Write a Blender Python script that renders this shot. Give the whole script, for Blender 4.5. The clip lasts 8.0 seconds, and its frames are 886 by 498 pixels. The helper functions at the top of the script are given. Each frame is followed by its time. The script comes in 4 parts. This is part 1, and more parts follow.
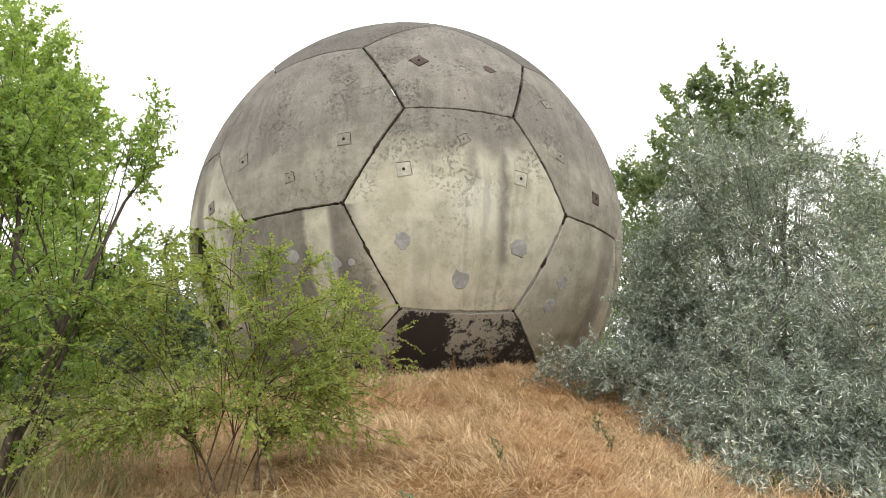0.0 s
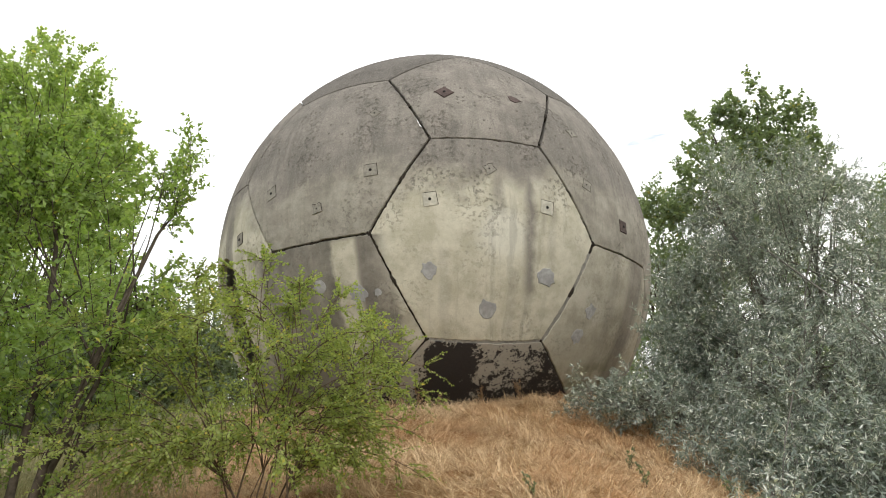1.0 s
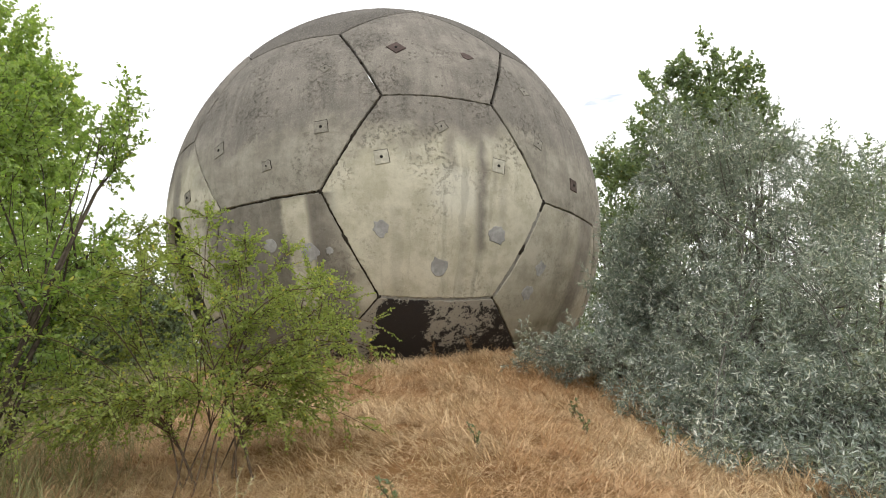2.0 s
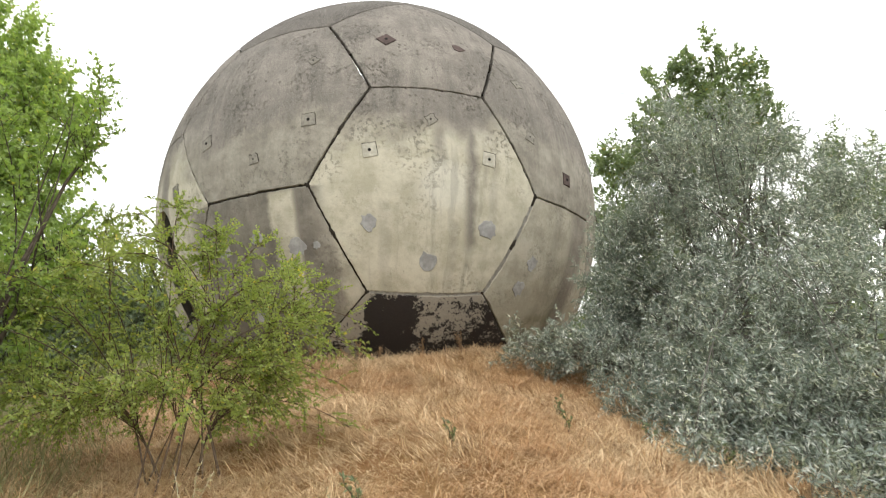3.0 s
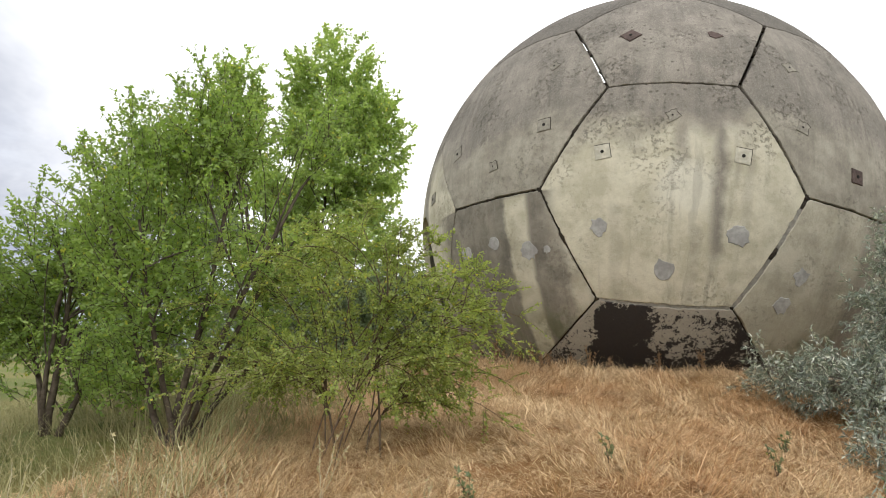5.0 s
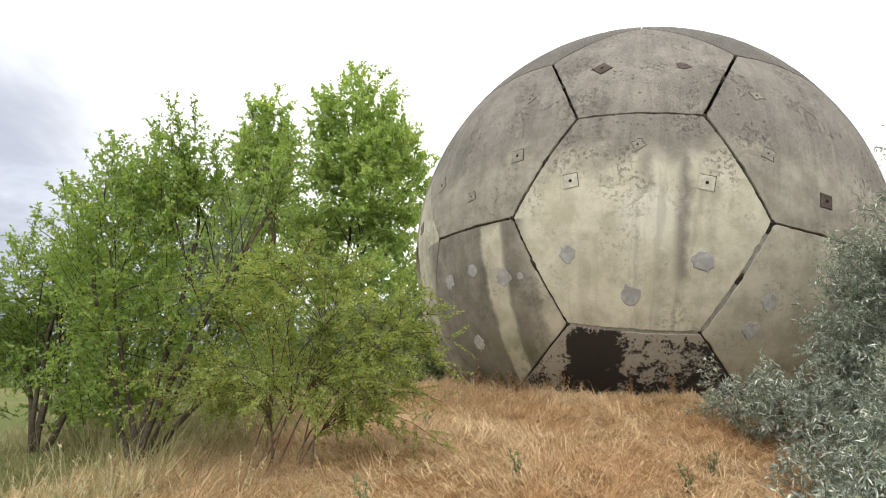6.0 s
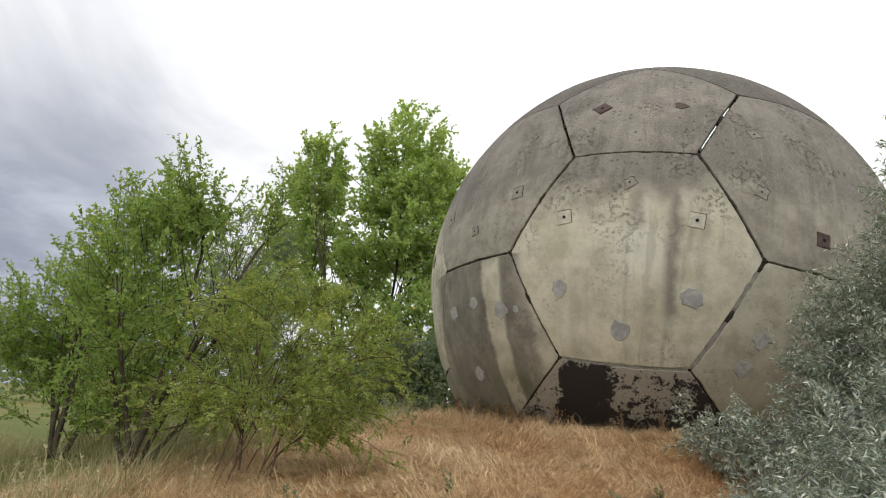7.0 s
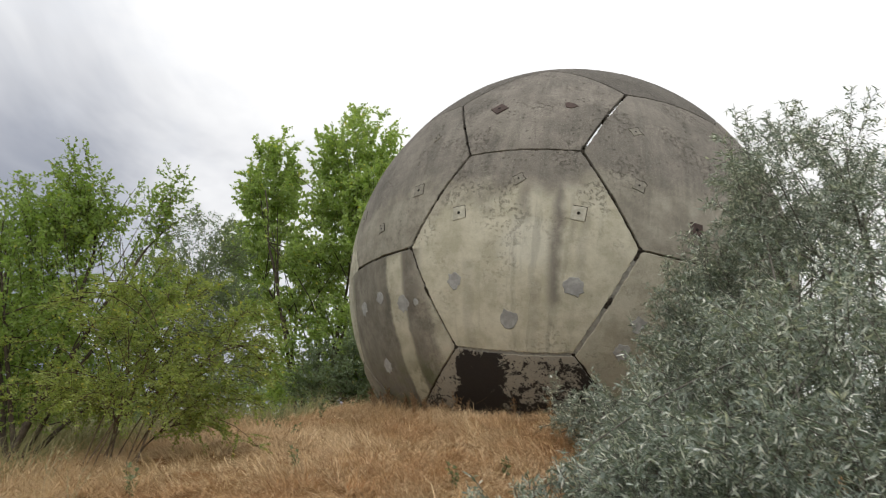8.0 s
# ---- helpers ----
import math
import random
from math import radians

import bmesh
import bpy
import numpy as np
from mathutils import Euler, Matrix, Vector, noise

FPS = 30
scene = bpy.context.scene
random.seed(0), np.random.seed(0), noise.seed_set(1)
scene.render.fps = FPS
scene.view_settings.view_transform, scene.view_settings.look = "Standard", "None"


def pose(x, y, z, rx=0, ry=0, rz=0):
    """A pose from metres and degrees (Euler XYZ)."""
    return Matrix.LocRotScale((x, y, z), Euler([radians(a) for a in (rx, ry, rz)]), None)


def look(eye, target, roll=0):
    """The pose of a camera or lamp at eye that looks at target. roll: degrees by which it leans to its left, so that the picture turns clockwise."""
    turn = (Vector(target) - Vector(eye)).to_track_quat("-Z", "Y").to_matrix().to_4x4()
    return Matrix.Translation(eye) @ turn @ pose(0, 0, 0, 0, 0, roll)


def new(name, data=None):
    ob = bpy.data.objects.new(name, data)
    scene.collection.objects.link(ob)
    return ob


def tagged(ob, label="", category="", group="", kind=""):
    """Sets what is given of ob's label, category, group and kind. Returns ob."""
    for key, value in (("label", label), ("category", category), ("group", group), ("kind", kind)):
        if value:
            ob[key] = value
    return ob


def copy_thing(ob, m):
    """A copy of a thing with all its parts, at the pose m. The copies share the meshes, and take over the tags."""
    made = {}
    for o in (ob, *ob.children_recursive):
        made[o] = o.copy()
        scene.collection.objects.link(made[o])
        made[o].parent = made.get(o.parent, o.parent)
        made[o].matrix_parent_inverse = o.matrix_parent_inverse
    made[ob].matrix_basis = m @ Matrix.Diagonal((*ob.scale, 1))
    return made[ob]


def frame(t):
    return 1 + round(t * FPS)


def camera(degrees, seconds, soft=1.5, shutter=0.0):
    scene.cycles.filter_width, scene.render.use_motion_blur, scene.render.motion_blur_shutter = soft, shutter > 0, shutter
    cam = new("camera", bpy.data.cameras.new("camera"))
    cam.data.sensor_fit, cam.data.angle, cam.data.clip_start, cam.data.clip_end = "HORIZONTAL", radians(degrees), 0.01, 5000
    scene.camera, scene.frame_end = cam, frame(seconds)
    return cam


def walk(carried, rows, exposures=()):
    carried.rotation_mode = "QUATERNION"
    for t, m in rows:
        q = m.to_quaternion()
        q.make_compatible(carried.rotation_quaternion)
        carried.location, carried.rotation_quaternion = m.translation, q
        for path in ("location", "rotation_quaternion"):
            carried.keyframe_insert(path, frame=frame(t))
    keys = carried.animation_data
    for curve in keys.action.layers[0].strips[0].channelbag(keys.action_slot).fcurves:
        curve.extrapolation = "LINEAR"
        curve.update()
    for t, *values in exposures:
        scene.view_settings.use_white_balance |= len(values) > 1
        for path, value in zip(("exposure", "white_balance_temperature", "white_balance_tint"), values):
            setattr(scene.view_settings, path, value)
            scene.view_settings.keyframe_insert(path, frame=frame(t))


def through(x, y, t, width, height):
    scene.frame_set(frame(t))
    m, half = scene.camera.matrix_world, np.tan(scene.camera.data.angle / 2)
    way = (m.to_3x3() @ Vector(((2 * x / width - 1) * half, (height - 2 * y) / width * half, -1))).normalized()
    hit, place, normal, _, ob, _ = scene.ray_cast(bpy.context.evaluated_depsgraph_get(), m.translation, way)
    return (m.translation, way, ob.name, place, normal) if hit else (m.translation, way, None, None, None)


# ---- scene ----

# ======== camera ========
cam = camera(69.45, 8.0, soft=1.0, shutter=0.15)
ROWS = [
    (0.0, look((-2.437, -11.999, 0.162), (-1.9451, -10.0951, 0.5276), -2.77)),
    (0.5, look((-2.437, -11.979, 0.162), (-1.9357, -10.0804, 0.5422), -2.29)),
    (1.0, look((-2.472, -11.976, 0.187), (-2.0515, -10.0744, 0.6420), -2.69)),
    (1.5, look((-2.457, -12.015, 0.167), (-2.0726, -10.0925, 0.5604), -3.57)),
    (1.7, look((-2.439, -12.029, 0.165), (-1.9388, -10.1266, 0.5247), -4.85)),
    (2.8, look((-2.211, -12.021, 0.114), (-1.6379, -10.1221, 0.3706), -2.43)),
    (3.0, look((-2.155, -11.955, 0.112), (-1.6244, -10.0537, 0.4326), -3.31)),
    (3.5, look((-1.993, -11.828, 0.095), (-1.7488, -9.9136, 0.6179), 0.17)),
    (4.0, look((-1.706, -11.855, 0.091), (-1.5286, -9.9100, 0.5211), 1.66)),
    (4.5, look((-1.428, -11.901, 0.055), (-1.4416, -9.9384, 0.4401), 1.11)),
    (4.7, look((-1.313, -11.887, 0.046), (-1.6321, -9.9452, 0.4023), 2.76)),
    (5.8, look((-0.371, -11.998, 0.018), (-0.8685, -10.1044, 0.4240), 3.11)),
    (6.0, look((-0.179, -12.007, 0.000), (-0.7217, -10.1337, 0.4412), 3.11)),
    (6.5, look((0.289, -12.012, -0.008), (-0.4247, -10.2502, 0.6142), 5.01)),
    (7.0, look((0.774, -12.056, -0.043), (0.0455, -10.2703, 0.4877), 5.61)),
    (7.5, look((1.357, -11.980, -0.099), (0.6129, -10.2322, 0.5283), 5.59)),
    (8.0, look((1.848, -11.999, -0.165), (1.2013, -10.1873, 0.3833), 3.79)),
]
walk(cam, ROWS, [(0.0, 0.10), (0.9, -0.08), (1.5, -0.32), (1.7, -0.3), (2.8, 0.1), (3.5, 0.05), (4.5, -0.16), (5.8, 0.10), (6.0, 0.07), (6.5, -0.28), (7.0, -0.42), (7.5, -0.52), (8.0, -0.62)])

# ======== node helpers ========


class Graph:
    """A short way to write shader nodes."""

    def __init__(self, tree):
        self.tree = tree
        tree.nodes.clear()

    def put(self, kind, links=(), **props):
        node = self.tree.nodes.new(kind)
        for key, value in props.items():
            setattr(node, key, value)
        for slot, value in dict(links).items():
            socket = node.inputs[slot]
            if isinstance(value, bpy.types.NodeSocket):
                self.tree.links.new(value, socket)
            else:
                socket.default_value = value
        return node

    def math(self, op, a, b=0.0, c=0.0, clamp=False):
        return self.put("ShaderNodeMath", {0: a, 1: b, 2: c}, operation=op, use_clamp=clamp).outputs[0]

    def noise(self, vec, scale, detail=4.0, rough=0.55, dist=0.0):
        return self.put("ShaderNodeTexNoise", {"Vector": vec, "Scale": scale, "Detail": detail, "Roughness": rough, "Distortion": dist}).outputs["Fac"]

    def step(self, value, lo, hi, a=0.0, b=1.0):
        return self.put("ShaderNodeMapRange", {0: value, 1: lo, 2: hi, 3: a, 4: b}, interpolation_type="SMOOTHSTEP").outputs[0]

    def mix(self, fac, a, b, blend="MIX"):
        node = self.put("ShaderNodeMix", data_type="RGBA", blend_type=blend)
        for slot, value in ((0, fac), (6, a), (7, b)):
            if isinstance(value, bpy.types.NodeSocket):
                self.tree.links.new(value, node.inputs[slot])
            else:
                node.inputs[slot].default_value = value if slot == 0 else (*value, 1.0)
        return node.outputs[2]

    def bump(self, height, strength=0.5, distance=0.01, normal=None):
        links = {"Height": height, "Strength": strength, "Distance": distance}
        if normal is not None:
            links["Normal"] = normal
        return self.put("ShaderNodeBump", links).outputs[0]


def material(name):
    mat = bpy.data.materials.new(name)
    mat.use_nodes = True
    return mat, Graph(mat.node_tree)


def finish(g, colour, rough=0.9, normal=None, metal=0.0, spec=0.3):
    links = {"Base Color": colour, "Roughness": rough, "Metallic": metal, "Specular IOR Level": spec}
    if normal is not None:
        links["Normal"] = normal
    bsdf = g.put("ShaderNodeBsdfPrincipled", links)
    g.put("ShaderNodeOutputMaterial", {"Surface": bsdf.outputs[0]})


# ======== sky and sun ========
world = bpy.data.worlds.new("sky")
world.use_nodes = True
scene.world = world
SUN_EL, SUN_AZ = radians(52), radians(140)
g = Graph(world.node_tree)
ray_dir = g.put("ShaderNodeTexCoord").outputs["Generated"]
xyz = g.put("ShaderNodeSeparateXYZ", {0: ray_dir})
blue = g.put("ShaderNodeTexSky", sky_type="NISHITA", sun_disc=False, sun_elevation=SUN_EL, sun_rotation=SUN_AZ).outputs[0]
blue = g.mix(1.0, blue, (0.10, 0.10, 0.10), "MULTIPLY")
# cloud deck: the direction projected on a plane overhead
lift = g.math("ADD", g.math("MAXIMUM", xyz.outputs[2], 0.0), 0.22)
deck = g.put("ShaderNodeCombineXYZ", {0: g.math("DIVIDE", xyz.outputs[0], lift), 1: g.math("DIVIDE", xyz.outputs[1], lift), 2: 0.0}).outputs[0]
billow = g.noise(deck, 0.9, 6.0, 0.55, 0.6)
wisps = g.noise(deck, 2.6, 6.0, 0.6, 0.3)
# the storm bank stands in the west and thins out towards the bright side
west = g.put("ShaderNodeVectorMath", {0: ray_dir, 1: (-0.80, 0.55, -0.35)}, operation="DOT_PRODUCT").outputs["Value"]
storm = g.step(g.math("ADD", west, g.math("MULTIPLY", g.math("SUBTRACT", billow, 0.5), 0.80)), 0.56, 1.00)
cloud = g.mix(storm, (1.0, 1.0, 1.0), (0.26, 0.285, 0.352))
cloud = g.mix(g.math("MULTIPLY", g.step(wisps, 0.45, 0.75), 0.35), cloud, (0.62, 0.66, 0.74))
gap = g.math("MULTIPLY", g.step(wisps, 0.27, 0.36, 1.0, 0.0), 0.6)
sky_colour = g.mix(gap, cloud, blue)
g.put("ShaderNodeOutputWorld", {"Surface": g.put("ShaderNodeBackground", {"Color": sky_colour, "Strength": 1.75}).outputs[0]})

sun_data = bpy.data.lights.new("sun", "SUN")
sun_data.energy, sun_data.angle, sun_data.color = 0.9, radians(25), (1.0, 0.96, 0.9)
sun = new("sun", sun_data)
sun.matrix_world = look((3, -10, 14), (0, 0, 2))

# ======== materials ========


def concrete_material(name, worn, lichen=0.0):
    """Weathered concrete: rain-washed grey above, cream where the ball overhangs, streaks that run down."""
    mat, g = material(name)
    pos = g.put("ShaderNodeTexCoord").outputs["Object"]
    p = g.put("ShaderNodeSeparateXYZ", {0: pos})
    az = g.math("MULTIPLY", g.math("ARCTAN2", p.outputs[0], g.math("MULTIPLY", p.outputs[1], -1.0)), 57.2958)
    el = g.math("MULTIPLY", g.math("ARCSINE", g.math("DIVIDE", p.outputs[2], 4.02)), 57.2958)
    big = g.noise(pos, 0.9, 5.0, 0.6)
    mid = g.noise(pos, 3.2, 6.0, 0.62)
    fine = g.noise(pos, 26.0, 6.0, 0.7)
    grit = g.noise(pos, 120.0, 3.0, 0.7)
    wob = g.math("MULTIPLY", g.math("SUBTRACT", mid, 0.5), 1.0)
    azw = g.math("ADD", az, g.math("MULTIPLY", wob, 2.2))
    elw = g.math("ADD", el, g.math("MULTIPLY", g.math("SUBTRACT", big, 0.5), 24.0))
    run = g.noise(g.put("ShaderNodeCombineXYZ", {0: g.math("MULTIPLY", azw, 0.34), 1: g.math("MULTIPLY", el, 0.022), 2: 0.0}).outputs[0], 1.0, 4.0, 0.6)

    def band(a, half, top, low, strength, soft=0.8):
        across = g.step(g.math("ABSOLUTE", g.math("SUBTRACT", azw, a)), half - soft, half + soft, 1.0, 0.0)
        along = g.math("MULTIPLY", g.step(elw, top - 1.0, top + 3.0, 1.0, 0.0), g.step(elw, low - 5.0, low + 3.0))
        return g.math("MULTIPLY", g.math("MULTIPLY", across, along), strength)

    # how far rain and lichen have greyed the surface, plus some shade painted low in the east
    grey = g.step(elw, -5.0, 7.0)
    # a pale disc with a ragged edge in the middle of the facing panel
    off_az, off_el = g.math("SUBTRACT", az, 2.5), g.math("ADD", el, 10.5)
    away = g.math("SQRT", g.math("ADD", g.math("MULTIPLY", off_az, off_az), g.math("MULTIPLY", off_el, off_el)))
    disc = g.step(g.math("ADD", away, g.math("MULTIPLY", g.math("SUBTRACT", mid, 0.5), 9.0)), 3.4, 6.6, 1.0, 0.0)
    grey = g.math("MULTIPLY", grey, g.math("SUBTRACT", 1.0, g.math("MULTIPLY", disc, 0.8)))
    grey = g.math("MAXIMUM", grey, g.step(mid, 0.30, 0.62, worn, worn * 0.82))
    grey = g.math("MAXIMUM", grey, g.math("MULTIPLY", g.step(run, 0.50, 0.68), 0.36))
    # streaks; the wide bands at 33 and 43 paint shade along with mossy darkening
    for b in ((8.2, 1.2, 16, -23, 0.88, 1.3), (1.6, 1.5, 14, -5, 0.75, 1.4), (-7.0, 2.4, 12, -2, 0.6), (-2.6, 0.7, 9, -1, 0.5), (11.0, 0.6, 6, -10, 0.45), (-36.5, 2.2, 8, -9, 0.5), (-44, 1.8, 6, -9, 0.4), (-27, 1.2, 4, -9, 0.35), (29, 1.6, 8, -8, 0.4), (13.2, 1.0, 6, -16, 0.35), (-9.5, 1.3, -14, -30, 0.28),
              (4.8, 0.9, -19, -30, 0.35), (-66.5, 2.6, 8, -30, 0.85), (33, 2.6, -8, -40, 0.5, 1.6), (43, 5.0, -6, -45, 0.85, 3.2), (25.5, 1.4, -14, -30, 0.35)):
        grey = g.math("MAXIMUM", grey, band(*b))
    # the lower western panel is nearly all dark, but for one washed stripe
    dark_panel = g.math("MULTIPLY", g.step(az, -58.0, -49.5), g.step(az, -24.5, -19.5, 1.0, 0.0))
    dark_panel = g.math("MULTIPLY", dark_panel, g.step(el, -10.4, -9.8, 1.0, 0.0))
    dark_panel = g.math("MULTIPLY", dark_panel, g.step(g.noise(pos, 1.6, 6.0, 0.65), 0.25, 0.6, 1.0, 0.72))
    lean = g.math("ADD", azw, g.math("MULTIPLY", g.math("ADD", el, 12.0), 0.06))
    stripe = g.step(g.math("ABSOLUTE", g.math("ADD", lean, 30.0)), 2.1, 3.4, 1.0, 0.0)
    dark_panel = g.math("MULTIPLY", dark_panel, g.math("SUBTRACT", 1.0, g.math("MULTIPLY", stripe, 0.85)))
    grey = g.math("MAXIMUM", grey, g.math("MULTIPLY", dark_panel, 0.95), clamp=True)
    low = g.step(el, -11.0, -9.8, 1.0, 0.0)
    west_part = g.step(az, -22.0, -19.5, 1.0, 0.0)
    washed = g.math("MULTIPLY", g.math("MULTIPLY", stripe, low), west_part)
    side_wash = g.math("MULTIPLY", g.math("MULTIPLY", g.step(g.math("ABSOLUTE", g.math("ADD", lean, 17.5)), 1.2, 3.2, 1.0, 0.0), low), 0.55)
    grey = g.math("MULTIPLY", grey, g.math("SUBTRACT", 1.0, g.math("MAXIMUM", g.math("MULTIPLY", washed, 0.85), side_wash)))
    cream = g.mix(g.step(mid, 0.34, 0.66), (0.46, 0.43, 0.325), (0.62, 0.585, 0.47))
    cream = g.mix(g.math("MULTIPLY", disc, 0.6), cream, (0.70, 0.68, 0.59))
    dull = g.mix(g.step(mid, 0.30, 0.70), (0.200, 0.178, 0.157), (0.285, 0.256, 0.224))
    dull = g.mix(g.math("MULTIPLY", g.math("MULTIPLY", g.step(run, 0.46, 0.64), g.step(elw, 6.0, 34.0, 1.0, 0.30)), 0.66), dull, (0.105, 0.098, 0.087))
    cloud = g.noise(pos, 1.5, 5.0, 0.6, 0.4)
    dull = g.mix(g.step(cloud, 0.44, 0.62, 0.0, 0.5), dull, (0.118, 0.110, 0.098))
    rill = g.noise(g.put("ShaderNodeCombineXYZ", {0: g.math("MULTIPLY", az, 1.15), 1: g.math("MULTIPLY", el, 0.10), 2: 0.0}).outputs[0], 1.0, 5.0, 0.65)
    dull = g.mix(g.math("MULTIPLY", g.step(rill, 0.54, 0.70), 0.55), dull, (0.100, 0.092, 0.080))
    dull = g.mix(g.math("MULTIPLY", g.step(rill, 0.30, 0.42, 1.0, 0.0), 0.40), dull, (0.38, 0.35, 0.30))
    dull = g.mix(g.step(cloud, 0.36, 0.46, 0.35, 0.0), dull, (0.33, 0.305, 0.262))
    tone = g.put("ShaderNodeObjectInfo").outputs["Random"]
    dull = g.mix(g.math("MULTIPLY", tone, 0.35), dull, (0.20, 0.185, 0.165))
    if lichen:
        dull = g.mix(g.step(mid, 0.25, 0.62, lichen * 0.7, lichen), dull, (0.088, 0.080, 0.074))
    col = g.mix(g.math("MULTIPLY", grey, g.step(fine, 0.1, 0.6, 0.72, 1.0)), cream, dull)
    # spalled scars in patches
    scar_mask = g.math("MULTIPLY", g.step(g.noise(pos, 1.35, 4.0, 0.6), 0.46, 0.62), g.step(el, -14.0, 8.0, 0.4, 1.0))
    scars = g.math("MULTIPLY", g.step(g.noise(pos, 17.0, 5.0, 0.72), 0.52, 0.585), scar_mask)
    col = g.mix(g.math("MULTIPLY", scars, 0.72), col, (0.10, 0.090, 0.075))
    # exposed aggregate and pits on the upper panels
    stones = g.put("ShaderNodeTexVoronoi", {"Vector": pos, "Scale": 34.0}, feature="F1")
    pit_mask = g.math("MULTIPLY", g.step(el, -2.0, 14.0), g.step(mid, 0.42, 0.6))
    pits = g.math("MULTIPLY", g.step(stones.outputs["Distance"], 0.16, 0.30, 1.0, 0.0), pit_mask)
    col = g.mix(g.math("MULTIPLY", pits, 0.75), col, (0.085, 0.075, 0.062))
    pebble = g.math("MULTIPLY", g.step(g.put("ShaderNodeTexVoronoi", {"Vector": pos, "Scale": 58.0}, feature="F1").outputs["Distance"], 0.12, 0.26, 1.0, 0.0), g.step(el, -4.0, 10.0))
    col = g.mix(g.math("MULTIPLY", pebble, 0.60), col, (0.43, 0.40, 0.345))
    blotch = g.step(g.noise(pos, 7.0, 9.0, 0.8, 0.3), 0.55, 0.66)
    col = g.mix(g.math("MULTIPLY", blotch, 0.16), col, (0.13, 0.12, 0.10))
    sand = g.noise(pos, 75.0, 4.0, 0.75)
    col = g.mix(g.math("MULTIPLY", g.step(sand, 0.50, 0.64), g.step(el, -6.0, 10.0, 0.12, 0.30)), col, (0.085, 0.076, 0.063))
    col = g.mix(g.math("MULTIPLY", g.step(sand, 0.34, 0.47, 1.0, 0.0), g.step(el, -6.0, 10.0, 0.12, 0.28)), col, (0.52, 0.48, 0.41))
    hollow = g.put("ShaderNodeTexVoronoi", {"Vector": pos, "Scale": 12.0, "Randomness": 1.0}, feature="F1")
    some = g.put("ShaderNodeSeparateColor", {0: hollow.outputs["Color"]}).outputs[0]
    ragged = g.math("ADD", hollow.outputs["Distance"], g.math("MULTIPLY", g.math("SUBTRACT", fine, 0.5), 0.9))
    holes = g.math("MULTIPLY", g.math("MULTIPLY", g.step(ragged, 0.16, 0.27, 1.0, 0.0), g.step(some, 0.58, 0.62)), g.math("MULTIPLY", g.step(el, -1.0, 12.0), g.step(big, 0.36, 0.52)))
    col = g.mix(g.math("MULTIPLY", holes, 0.65), col, (0.07, 0.062, 0.05))
    specks = g.step(fine, 0.66, 0.76)
    col = g.mix(g.math("MULTIPLY", specks, 0.4), col, (0.42, 0.39, 0.33))
    scuff = g.math("MULTIPLY", g.step(g.noise(pos, 9.0, 8.0, 0.75), 0.60, 0.68), g.step(big, 0.5, 0.62))
    col = g.mix(g.math("MULTIPLY", scuff, 0.5), col, (0.13, 0.125, 0.10))
    col = g.mix(g.math("MULTIPLY", dark_panel, 0.5), col, (0.092, 0.082, 0.070))
    # moss and damp near the ground
    damp = g.math("MULTIPLY", g.step(elw, -40.0, -28.0, 1.0, 0.0), g.step(mid, 0.42, 0.62))
    col = g.mix(g.math("MULTIPLY", damp, 0.75), col, (0.11, 0.115, 0.06))
    height = g.math("ADD", g.math("MULTIPLY", fine, 0.5), g.math("MULTIPLY", grit, 0.25))
    height = g.math("SUBTRACT", height, g.math("ADD", g.math("ADD", g.math("MULTIPLY", pits, 0.6), scars), g.math("MULTIPLY", holes, 1.0)))
    normal = g.bump(height, 0.75, 0.014, g.bump(mid, 0.35, 0.03))
    finish(g, col, 0.92, normal, spec=0.2)
    return mat


def tar_material():
    """Black bitumen coat, peeling off the concrete."""
    mat, g = material("peeling_bitumen")
    pos = g.put("ShaderNodeTexCoord").outputs["Object"]
    p = g.put("ShaderNodeSeparateXYZ", {0: pos})
    coarse, small = g.noise(pos, 5.5, 10.0, 0.66, 0.2), g.noise(pos, 25.0, 8.0, 0.74, 0.2)
    peel = g.math("ADD", g.math("MULTIPLY", coarse, 0.47), g.math("MULTIPLY", small, 0.53))
    grain = g.noise(pos, 40.0, 5.0, 0.7)
    xw = g.math("ADD", p.outputs[0], g.math("ADD", g.math("MULTIPLY", g.math("SUBTRACT", coarse, 0.5), 0.9), g.math("MULTIPLY", g.math("SUBTRACT", small, 0.5), 0.35)))
    bias = g.step(xw, -0.22, -0.02, -0.135, 0.016)
    bias = g.math("ADD", bias, g.step(xw, 0.52, 0.80, 0.0, -0.050))
    bias = g.math("ADD", bias, g.step(xw, -0.88, -0.66, 0.185, 0.0))
    bias = g.math("ADD", bias, g.step(p.outputs[2], -2.72, -2.50, -0.05, 0.0))
    bias = g.math("ADD", bias, g.step(p.outputs[2], -2.24, -2.06, 0.0, 0.12))
    bare = g.step(g.math("ADD", peel, bias), 0.490, 0.503)
    tar = g.mix(grain, (0.012, 0.010, 0.010), (0.036, 0.030, 0.028))
    stone = g.mix(grain, (0.19, 0.170, 0.142), (0.40, 0.365, 0.305))
    col = g.mix(bare, tar, stone)
    rough = g.step(bare, 0.0, 1.0, 0.62, 0.95)
    height = g.math("SUBTRACT", g.math("MULTIPLY", grain, 0.4), g.math("MULTIPLY", bare, 0.7))
    finish(g, col, rough, g.bump(height, 0.7, 0.008), spec=0.3)
    return mat


